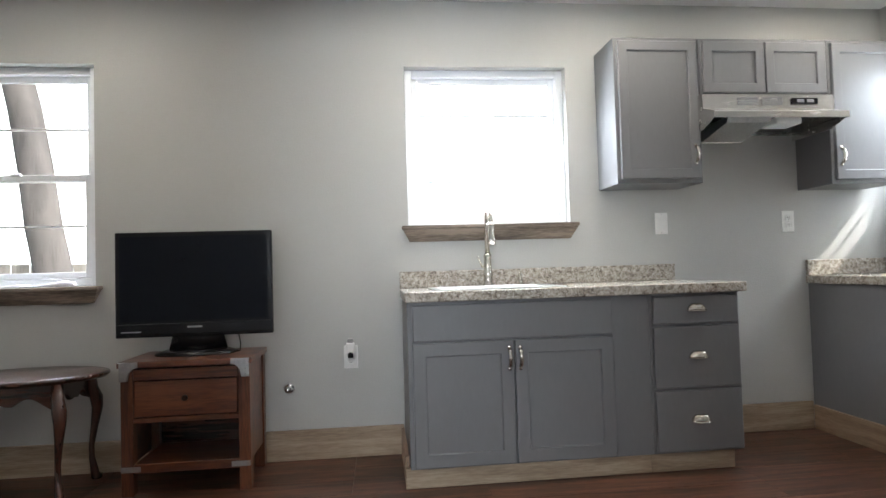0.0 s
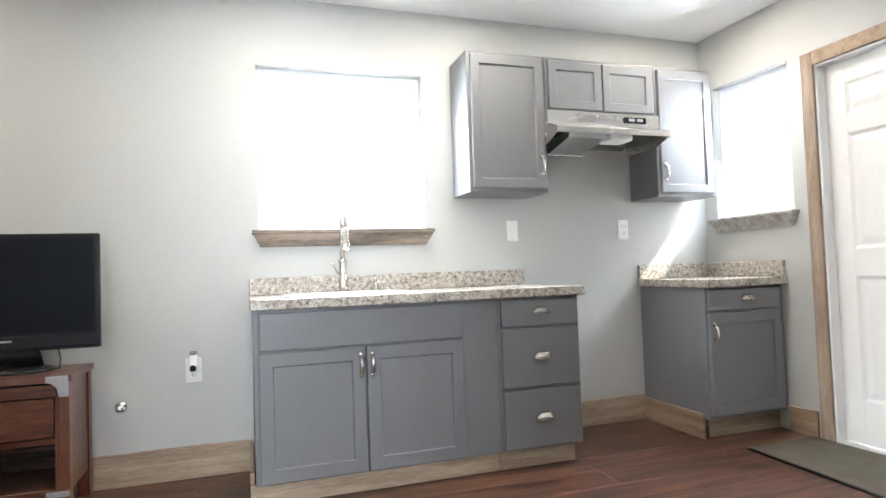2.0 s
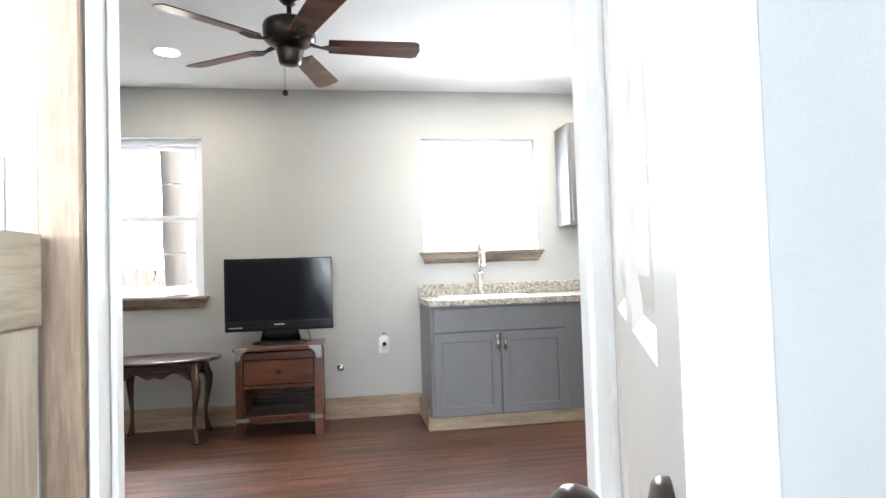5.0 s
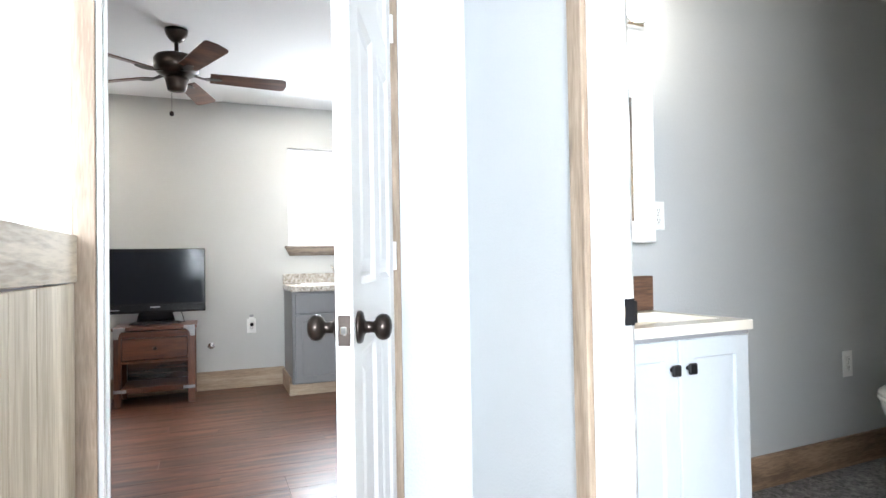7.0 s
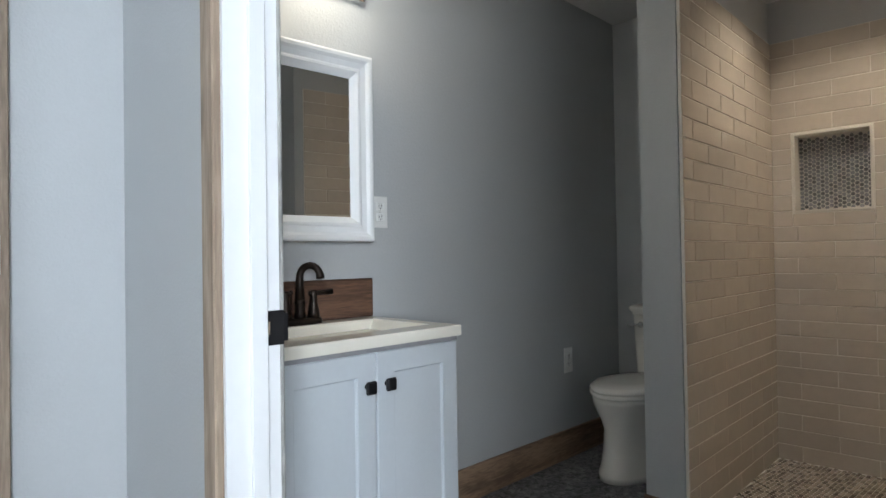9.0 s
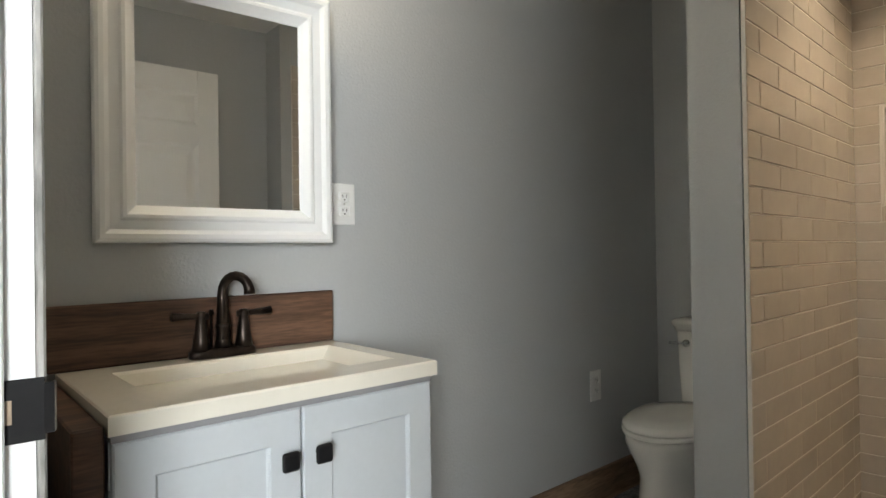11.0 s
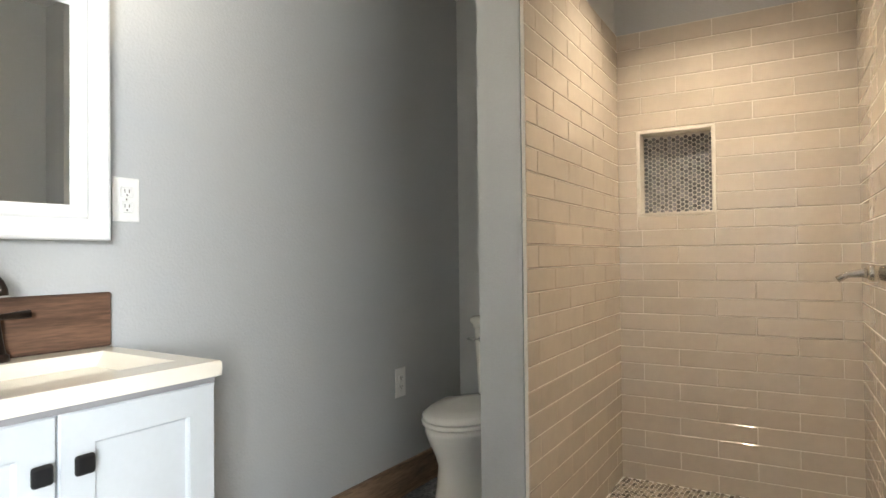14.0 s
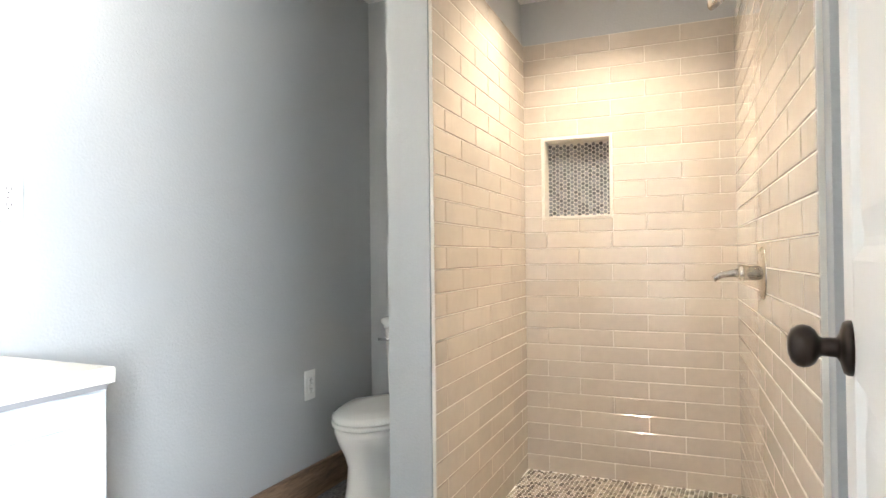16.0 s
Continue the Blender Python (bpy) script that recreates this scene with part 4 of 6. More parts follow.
# range hood
rh = thing("range_hood", (1.97, 3.4, 1.69), "stainless steel under-cabinet range hood", "range hood")
H0, H1, HF = 1.570, 2.300, 3.170
bm = loft([[(H0, 3.275, 1.834), (H1, 3.275, 1.834), (H1, K_Y - 0.003, 1.834), (H0, K_Y - 0.003, 1.834)],
           [(H0, 3.27, 1.758), (H1, 3.27, 1.758), (H1, K_Y - 0.003, 1.758), (H0, K_Y - 0.003, 1.758)],
           [(H0, HF + 0.004, 1.722), (H1, HF + 0.004, 1.722), (H1, K_Y - 0.003, 1.722), (H0, K_Y - 0.003, 1.722)],
           [(H0, HF, 1.718), (H1, HF, 1.718), (H1, K_Y - 0.003, 1.718), (H0, K_Y - 0.003, 1.718)],
           [(H0, HF, 1.688), (H1, HF, 1.688), (H1, K_Y - 0.003, 1.688), (H0, K_Y - 0.003, 1.688)],
           [(H0 + 0.004, HF + 0.006, 1.688), (H1 - 0.004, HF + 0.006, 1.688), (H1 - 0.004, K_Y - 0.006, 1.688), (H0 + 0.004, K_Y - 0.006, 1.688)],
           [(H0 + 0.004, HF + 0.006, 1.712), (H1 - 0.004, HF + 0.006, 1.712), (H1 - 0.004, K_Y - 0.006, 1.712), (H0 + 0.004, K_Y - 0.006, 1.712)]])
part("canopy", bm, M_STEEL, rh)
for x in (H0 + 0.0045, H1 - 0.0075):
    part("end_skirt", loft([[(x, HF + 0.02, 1.688), (x + 0.003, HF + 0.02, 1.688), (x + 0.003, K_Y - 0.02, 1.688), (x, K_Y - 0.02, 1.688)], [(x, HF + 0.12, 1.652), (x + 0.003, HF + 0.12, 1.652), (x + 0.003, K_Y - 0.02, 1.652), (x, K_Y - 0.02, 1.652)]]), M_STEEL, rh)
part("underside", bx(H0 + 0.012, H1 - 0.012, HF + 0.012, K_Y - 0.02, 1.700, 1.7115), M_TVFRAME, rh, "dark grey underside")
part("filter", loft([[(1.66, HF + 0.03, 1.6995), (1.90, HF + 0.03, 1.6995), (1.90, 3.50, 1.6995), (1.66, 3.50, 1.6995)], [(1.665, HF + 0.05, 1.672), (1.895, HF + 0.05, 1.672), (1.895, 3.46, 1.622), (1.665, 3.46, 1.622)]]), M_MESH, rh, "aluminium mesh filter")
part("filter_rim", tube([(1.665, 3.46, 1.621), (1.895, 3.46, 1.621)], 0.004, 8), M_STEEL, rh)
part("light_cover", bx(1.925, 2.07, HF + 0.04, HF + 0.17, 1.664, 1.6995, 0.01, 2), M_PLATE, rh, "white lamp cover")
for k in range(5):
    part("vent_slot", bx(1.76, 1.875, 3.2690, 3.2735, 1.776 + k * 0.009, 1.780 + k * 0.009), M_GREYPL, rh)
    part("vent_slot", bx(1.895, 2.01, 3.2690, 3.2735, 1.776 + k * 0.009, 1.780 + k * 0.009), M_GREYPL, rh)
part("switch_panel", bx(2.06, 2.205, 3.262, 3.2725, 1.780, 1.812, 0.002), M_TVFRAME, rh, "black switch panel")
for k in range(2):
    part("switch", bx(2.085 + k * 0.055, 2.125 + k * 0.055, 3.258, 3.2625, 1.788, 1.804, 0.002), M_GREYPL, rh)


def wall_plate(m, label, kind, h=0.122, w=0.074):
    """A switch or socket plate; local x along, -y out of the wall, z up from its middle."""
    in_frame(m)
    root = thing("wall_plate", (0, 0, 0), label, "socket" if kind == "socket" else "switch", "wall plates")
    part("plate", bx(-w / 2, w / 2, -0.006, 0, -h / 2, h / 2, 0.003, 2), M_PLATE, root)
    if kind == "socket":
        for dz in (-0.02, 0.02):
            sck = part("outlet", bx(-0.017, 0.017, -0.009, -0.006, dz - 0.015, dz + 0.015, 0.004), M_PLATE, root)
            for dx in (-0.006, 0.006):
                part("slot", bx(dx - 0.001, dx + 0.001, -0.0096, -0.0088, dz - 0.002, dz + 0.007), M_UNDER, sck)
            part("ground_hole", bx(-0.002, 0.002, -0.0096, -0.0088, dz - 0.010, dz - 0.006), M_UNDER, sck)
    elif kind == "switch":
        part("rocker", bx(-0.016, 0.016, -0.010, -0.006, -0.033, 0.033, 0.002), M_PLATE, root)
    else:
        part("blank", bx(-0.016, 0.016, -0.0075, -0.006, -0.033, 0.033, 0.001), M_PLATE, root)
    for dz in (-h * 0.42, h * 0.42) if kind != "socket" else (0.0,):
        part("screw", lathe([(0.003, 0), (0.002, 0.001)], Matrix.Translation((0, -0.006, dz)) @ Matrix.Rotation(radians(90), 4, "X"), 8), M_CHROME, root)
    in_frame(Matrix())
    return root


wall_plate(pose(1.486, K_Y, 1.193), "white light switch plate under the wall cabinet", "switch")
wall_plate(pose(2.255, K_Y, 1.19), "white socket plate in the stove gap", "socket")
wall_plate(pose(-0.267, K_Y, 0.523), "white socket plate low on the kitchen wall", "socket")
adp = thing("plug_in_freshener", (-0.267, K_Y - 0.03, 0.55), "small clear plug-in air freshener with a dark bottle", "air freshener")
part("body", bx(-0.290, -0.244, K_Y - 0.045, K_Y - 0.0095, 0.535, 0.60, 0.008, 2), M_PLATE, adp)
part("bottle", lathe([(0.012, 0), (0.014, 0.004), (0.014, 0.022), (0.006, 0.028)], Matrix.Translation((-0.267, K_Y - 0.058, 0.525)), 14), M_TVFRAME, adp, "dark glass bottle", True)
part("cap", bx(-0.283, -0.251, K_Y - 0.04, K_Y - 0.012, 0.60, 0.622, 0.006, 2), M_GREYPL, adp)
vs = thing("water_stub", (-0.593, K_Y - 0.02, 0.37), "chrome water stub with a round escutcheon", "valve")
part("escutcheon", lathe([(0.030, 0), (0.028, 0.006), (0.014, 0.012), (0.011, 0.014), (0.011, 0.032), (0.015, 0.034), (0.015, 0.05), (0.008, 0.055)], Matrix.Translation((-0.593, K_Y, 0.37)) @ Matrix.Rotation(radians(90), 4, "X"), 20), M_CHROME, vs, "", True)
part("valve_handle", lathe([(0.013, 0), (0.014, 0.004), (0.010, 0.012)], Matrix.Translation((-0.575, K_Y - 0.045, 0.37)) @ Matrix.Rotation(radians(90), 4, "Y"), 14), M_CHROME, vs, "", True)

# ---- living side of the main room ----
ts = thing("tv_stand", (-1.0, 3.42, 0.0), "cherry wood television stand with a drawer and metal corners", "tv stand")
A0, A1, B0, B1, TZ = -1.270, -0.708, 3.215, 3.585, 0.598
LEG = 0.052
part("top", bx(A0 - 0.012, A1 + 0.012, B0 - 0.012, B1, TZ - 0.028, TZ, 0.005, 2), M_CHERRY, ts)
for x in (A0, A1 - LEG):
    for y in (B0, B1 - LEG):
        part("post", bx(x, x + LEG, y, y + LEG, 0.0, TZ - 0.0285, 0.003), M_CHERRYZ, ts)
for nm, z0, z1 in (("top_rail", 0.512, 0.561), ("middle_rail", 0.322, 0.345), ("lower_shelf", 0.100, 0.140)):
    part(nm, bx(A0 + LEG + 0.0005, A1 - LEG - 0.0005, B0 + 0.006, B1 - 0.02, z0, z1, 0.002), M_CHERRY, ts)
dr = part("drawer_front", bx(A0 + LEG + 0.004, A1 - LEG - 0.004, B0 + 0.003, B0 + 0.022, 0.349, 0.508, 0.003), M_CHERRY, ts)
part("knob", lathe([(0.006, 0), (0.006, 0.01), (0.014, 0.016), (0.013, 0.024), (0.006, 0.027)], Matrix.Translation(((A0 + A1) / 2, B0 + 0.003, 0.43)) @ Matrix.Rotation(radians(90), 4, "X"), 16), M_BRONZE, dr, "dark round knob", True)
part("drawer_box", bx(A0 + LEG + 0.01, A1 - LEG - 0.01, B0 + 0.0225, B1 - 0.03, 0.346, 0.50), M_CHERRY, ts)
part("back_panel", bx(A0 + LEG, A1 - LEG, B1 - 0.018, B1 - 0.012, 0.14, 0.322), M_MAHOG, ts)
for x0, x1 in ((A0 + 0.008, A0 + 0.016), (A1 - 0.016, A1 - 0.008)):
    part("side_panel", bx(x0, x1, B0 + LEG, B1 - LEG, 0.12, 0.561), M_CHERRY, ts)
for sx, cx in ((1, A0), (-1, A1)):
    gusset = [(0.0, 0.0), (0.080, 0.0), (0.080, -0.024), (0.058, -0.031), (0.040, -0.050), (0.032, -0.085), (0.0, -0.085)]
    bm = prism([(cx + sx * u, TZ - 0.001 + v) for u, v in gusset], 0.0, 0.014, 0.001, 1)
    bm.transform(Matrix(((1, 0, 0, 0), (0, 0, 1, B0 - 0.0155), (0, 1, 0, 0), (0, 0, 0, 1))))
    bmesh.ops.recalc_face_normals(bm, faces=bm.faces[:])
    for px, pz, py in ((0.02, TZ - 0.015, 0.0155), (0.065, TZ - 0.015, 0.0155), (0.018, TZ - 0.05, 0.0155), (0.018, TZ - 0.075, 0.0155)):
        add(bm, lathe([(0.005, 0), (0.003, 0.002)], Matrix.Translation((cx + sx * px, B0 - py, pz)) @ Matrix.Rotation(radians(90), 4, "X"), 10))
    part("corner_bracket", bm, M_PEWTER, ts, "riveted metal corner bracket")
    bm = bx(min(cx, cx + sx * 0.085), max(cx, cx + sx * 0.085), B0 - 0.003, B0 - 0.0005, 0.108, 0.132, 0.001)
    for px in (0.015, 0.068):
        add(bm, lathe([(0.005, 0), (0.003, 0.002)], Matrix.Translation((cx + sx * px, B0 - 0.003, 0.12)) @ Matrix.Rotation(radians(90), 4, "X"), 10))
    part("shelf_bracket", bm, M_PEWTER, ts, "riveted metal strap")
tv = thing("television", (-1.0, 3.43, TZ), "black flat-screen television standing on the stand", "television")
V0, V1, VZ0, VZ1, VY = -1.368, -0.632, 0.685, 1.192, 3.405
bm = bx(V0, V1, VY, VY + 0.03, VZ0, VZ1, 0.006, 2)
add(bm, loft([[(V0 + 0.03, VY + 0.03, VZ0 + 0.03), (V1 - 0.03, VY + 0.03, VZ0 + 0.03), (V1 - 0.03, VY + 0.03, VZ1 - 0.03), (V0 + 0.03, VY + 0.03, VZ1 - 0.03)], [(V0 + 0.14, VY + 0.08, VZ0 + 0.08), (V1 - 0.14, VY + 0.08, VZ0 + 0.08), (V1 - 0.14, VY + 0.08, VZ1 - 0.1), (V0 + 0.14, VY + 0.08, VZ1 - 0.1)]]))
part("case", bm, M_TVFRAME, tv)
part("screen", bx(V0 + 0.022, V1 - 0.022, VY - 0.0012, VY + 0.004, VZ0 + 0.078, VZ1 - 0.022), M_SCREEN, tv, "dark switched-off screen")
part("lower_bezel", bx(V0 + 0.004, V1 - 0.004, VY - 0.006, VY + 0.002, VZ0 + 0.012, VZ0 + 0.066, 0.003), M_TVFRAME, tv)
part("badge", bx(-1.035, -0.965, VY - 0.0068, VY - 0.0055, VZ0 + 0.042, VZ0 + 0.05), M_LOGO, tv)
part("button_row", bx(V0 + 0.03, V0 + 0.12, VY - 0.0068, VY - 0.0055, VZ0 + 0.026, VZ0 + 0.031), M_LOGO, tv)
part("neck", loft([oval(-1.0, VY + 0.05, 0.14, 0.04, TZ + 0.018, 20), oval(-1.0, VY + 0.05, 0.11, 0.028, VZ0 + 0.05, 20)]), M_TVFRAME, tv, "", True)
part("foot", loft([oval(-1.0, 3.43, 0.19, 0.115, TZ + 0.0005, 36, 0.8), oval(-1.0, 3.43, 0.19, 0.115, TZ + 0.008, 36, 0.8), oval(-1.0, 3.435, 0.15, 0.085, TZ + 0.02, 36, 0.8)]), M_TVFRAME, tv, "", True)
cable = thing("tv_cable", (-0.84, 3.45, TZ), "thin black cable looped on the stand", "cable")
part("cord", tube([(-0.82, 3.5, TZ + 0.09), (-0.80, 3.46, TZ + 0.04), (-0.79, 3.40, TZ + 0.008), (-0.85, 3.37, TZ + 0.006), (-0.9, 3.40, TZ + 0.012)], 0.003, 8), M_TVFRAME, cable, "", True)


def cabriole_table(name, cx, cy, z, rx, ry, label, top_mat, inset_mat=None):
    root = thing(name, (cx, cy, 0), label, "side table", "side tables")
    rings = [oval(cx, cy, rx - 0.012, ry - 0.012, z - 0.026, 48), oval(cx, cy, rx - 0.002, ry - 0.002, z - 0.016, 48), oval(cx, cy, rx, ry, z - 0.010, 48), oval(cx, cy, rx - 0.004, ry - 0.004, z - 0.003, 48), oval(cx, cy, rx - 0.016, ry - 0.016, z, 48)]
    part("tabletop", loft(rings), top_mat, root, "", True)
    if inset_mat is not None:
        part("inlay", loft([oval(cx, cy, rx - 0.03, ry - 0.03, z + 0.0005, 48), oval(cx, cy, rx - 0.032, ry - 0.032, z + 0.004, 48)]), inset_mat, root, "pale marbled inlay")
    ax, ay = rx * 0.62, ry * 0.62
    bm = bmesh.new()
    for x0, y0, x1, y1 in ((-ax, -ay, ax, -ay), (ax, -ay, ax, ay), (ax, ay, -ax, ay), (-ax, ay, -ax, -ay)):
        n = 18
        top, low = [], []
        dx, dy = x1 - x0, y1 - y0
        nl = math.hypot(dx, dy)
        nx, ny = -dy / nl * 0.018, dx / nl * 0.018
        for k in range(n + 1):
            s = k / n
            dip = 0.085 + 0.028 * math.cos(s * math.tau * 2) - 0.035 * max(0, 1 - abs(s - 0.5) * 9)
            p = (cx + x0 + dx * s, cy + y0 + dy * s)
            top.append([bm.verts.new((p[0], p[1], z - 0.026)), bm.verts.new((p[0] + nx, p[1] + ny, z - 0.026))])
            low.append([bm.verts.new((p[0], p[1], z - 0.03 - dip)), bm.verts.new((p[0] + nx, p[1] + ny, z - 0.03 - dip))])
        for k in range(n):
            bm.faces.new((top[k][0], top[k + 1][0], low[k + 1][0], low[k][0]))
            bm.faces.new((top[k][1], low[k][1], low[k + 1][1], top[k + 1][1]))
            bm.faces.new((low[k][0], low[k + 1][0], low[k + 1][1], low[k][1]))
    bmesh.ops.recalc_face_normals(bm, faces=bm.faces[:])
    part("apron", bm, M_MAHOG, root)
    for sx in (-1, 1):
        for sy in (-1, 1):
            lx, ly = cx + sx * ax, cy + sy * ay
            path = [(0.0, z - 0.03, 0.024), (0.006, z - 0.10, 0.027), (0.026, z - 0.15, 0.030), (0.030, z - 0.20, 0.025), (0.016, z - 0.29, 0.017), (0.002, z - 0.38, 0.0125), (0.004, z - 0.44, 0.013), (0.018, 0.022, 0.02), (0.026, 0.012, 0.026), (0.026, 0.001, 0.02)]
            q = 0.7071
            part("leg", tube([(lx + sx * q * o, ly + sy * q * o, h) for o, h, r in path], [r for o, h, r in path], 12), M_MAHOGZ, root, "", True)
    return root


cabriole_table("oval_side_table", -1.762, 3.345, 0.546, 0.385, 0.245, "dark mahogany oval side table with cabriole legs", M_MAHOG)
cabriole_table("oval_coffee_table", 1.27, 1.0, 0.48, 0.46, 0.26, "dark oval table with a pale marbled top", M_MAHOG, M_MARBLE)
# cloth on the sill
cl = thing("folded_cloth", (-2.0, K_Y - 0.01, LW[2]), "white folded cloth lying on the window sill", "cloth")
bm = bmesh.new()
n = 26
rows = []
for k in range(n + 1):
    s = k / n
    x = LW[0] + 0.02 + s * 0.70
    hgt = 0.012 + 0.012 * noise.noise((s * 9, 0, 0)) + 0.016 * (1 - abs(s - 0.93) * 9 if abs(s - 0.93) < 0.11 else 0)
    w = 0.05 + 0.008 * noise.noise((s * 6, 3, 0))
    rows.append([(x, K_Y - 0.05, LW[2] + 0.001), (x, K_Y - 0.05 + 0.004, LW[2] + hgt), (x, K_Y - 0.05 + w, LW[2] + hgt * 1.1), (x, K_Y - 0.05 + w + 0.012, LW[2] + 0.001)])
bm.free()
part("cloth", loft(rows), M_CLOTH, cl, "", True)
# door mat
mt = thing("door_mat", (2.63, 2.4, 0.0), "dark brown ribbed mat before the entry door", "mat")
part("backing", prism([(2.405, 2.852), (2.875, 2.858), (2.895, 2.02), (2.36, 2.0)], 0.0005, 0.008, 0.002), M_TVFRAME, mt)
part("carpet_face", prism([(2.415, 2.842), (2.865, 2.848), (2.885, 2.03), (2.37, 2.01)], 0.008, 0.014, 0.002), M_MAT, mt)
# ceiling fan
FX, FYC = -0.762, 2.02
fan = thing("ceiling_fan", (FX, FYC, CEIL), "dark bronze ceiling fan with five walnut blades at rest", "ceiling fan")
mf = Matrix.Translation((FX, FYC, 0))
part("canopy", lathe([(0.022, CEIL - 0.075), (0.045, CEIL - 0.055), (0.062, CEIL - 0.025), (0.066, CEIL - 0.001)], mf, 28), M_BRONZE, fan, "", True)
part("downrod", lathe([(0.012, CEIL - 0.14), (0.012, CEIL - 0.07)], mf, 14), M_BRONZE, fan, "", True)
part("motor", lathe([(0.05, CEIL - 0.285), (0.10, CEIL - 0.265), (0.124, CEIL - 0.245), (0.127, CEIL - 0.185), (0.117, CEIL - 0.165), (0.06, CEIL - 0.145), (0.02, CEIL - 0.138)], mf, 36), M_BRONZE, fan, "", True)
part("switch_housing", lathe([(0.02, CEIL - 0.37), (0.05, CEIL - 0.362), (0.055, CEIL - 0.345), (0.062, CEIL - 0.31), (0.07, CEIL - 0.288)], mf, 28), M_BRONZE, fan, "", True)
for k in range(5):
    a = radians(75 + k * 72)
    m = Matrix.Translation((FX, FYC, CEIL - 0.268)) @ Matrix.Rotation(a, 4, "Z")
    iron = loft([[(0.09, -0.016, 0.002), (0.09, 0.016, 0.002), (0.09, 0.016, 0.010), (0.09, -0.016, 0.010)], [(0.15, -0.010, -0.012), (0.15, 0.010, -0.012), (0.15, 0.010, -0.006), (0.15, -0.010, -0.006)], [(0.19, -0.035, -0.010), (0.19, 0.035, -0.010), (0.19, 0.035, -0.006), (0.19, -0.035, -0.006)], [(0.25, -0.026, -0.008), (0.25, 0.026, -0.008), (0.25, 0.026, -0.004), (0.25, -0.026, -0.004)]])
    iron.transform(m)
    blade = part("blade", iron, M_BRONZE, fan)
    pan = prism([(0.185, -0.052), (0.60, -0.066), (0.625, -0.055), (0.635, 0.0), (0.625, 0.055), (0.60, 0.066), (0.185, 0.052)], -0.004, 0.002, 0.0015)
    pan.transform(m @ Matrix.Rotation(radians(-14), 4, "X"))
    part("paddle", pan, M_FANBLADE, blade, "walnut-brown wooden blade")
part("pull_chain", tube([(FX - 0.03, FYC + 0.04, CEIL - 0.36), (FX - 0.03, FYC + 0.04, 1.974)], 0.0012, 6), M_BRONZE, fan)
part("pull_fob", lathe([(0.005, 0), (0.013, 0.006), (0.014, 0.022), (0.005, 0.03)], Matrix.Translation((FX - 0.03, FYC + 0.04, 1.945)), 14), M_BRONZE, fan, "", True)
# recessed lamps


def recessed(x, y, z, power):
    root = thing("recessed_light", (x, y, z), "white round recessed ceiling light, switched on", "ceiling light", "recessed lights")
    part("trim_ring", lathe([(0.086, -0.004), (0.092, -0.001), (0.094, 0.0)], Matrix.Translation((x, y, z)), 32), M_PLATE, root)
    part("lens", lathe([(0.068, -0.0055), (0.068, -0.0042)], Matrix.Translation((x, y, z)), 32), M_DISC, root)
    lamp("recessed_lamp", "AREA", power, look((x, y, z - 0.012), (x, y, 0)), (1.0, 0.9, 0.76), size=0.12, size_y=0.12)


for x, y in ((-1.57, 2.89), (0.16, 2.86), (1.14, 2.99), (2.36, 3.05), (-1.57, 0.95), (1.2, 0.95)):
    recessed(x, y, CEIL, 7)

# ---- bathroom ----
in_frame(BATH)
VU0, VU1, VD, VT = 0.42, 1.069, 0.466, 0.846
va = thing("vanity", (0.745, -0.2, 0.02), "pale grey bathroom vanity with two framed doors", "vanity")
part("body", bx(VU0 + 0.006, VU1 - 0.008, -VD + 0.030, -0.001, 0.02, VT - 0.12, 0.002), M_VANITY, va)
for x0, x1 in ((VU0 + 0.006, VU0 + 0.022), (VU1 - 0.024, VU1 - 0.008)):
    part("side_panel", bx(x0, x1, -VD + 0.030, -0.001, VT - 0.1195, VT - 0.033), M_VANITY, va)
part("front_rail", bx(VU0 + 0.023, VU1 - 0.025, -VD + 0.030, -VD + 0.046, VT - 0.1195, VT - 0.033), M_VANITY, va)
part("top_rail", bx(VU0 + 0.006, VU1 - 0.008, -VD + 0.0125, -VD + 0.0295, VT - 0.046, VT - 0.033), M_GREYPL, va)
VC = (VU0 + VU1) / 2
for x0, x1, kx in ((VU0 + 0.008, VC - 0.002, VC - 0.034), (VC + 0.002, VU1 - 0.010, VC + 0.034)):
    d = shaker("door", va, x0, x1, -VD + 0.011, 0.10, VT - 0.047, M_VANITY, 0.062)
    bm = loft([oval(kx, -VD + 0.011, 0.007, 0.007, 0, 12), oval(kx, -VD + 0.011, 0.006, 0.006, 0.016, 12)])
    bm.transform(Matrix.Translation((kx, -VD + 0.011, 0.710)) @ Matrix.Rotation(radians(90), 4, "X") @ Matrix.Translation((-kx, VD - 0.011, 0)))
    add(bm, bx(kx - 0.017, kx + 0.017, -VD - 0.017, -VD - 0.005, 0.692, 0.728, 0.006, 3))
    part("knob", bm, M_BLACK, d, "square black knob")
BU0, BU1, BV0, BV1 = VU0 + 0.085, VU1 - 0.055, -VD + 0.085, -0.095
b1 = [(VU0, -VD), (VU1, -VD), (VU1, -0.001), (VU0, -0.001)]
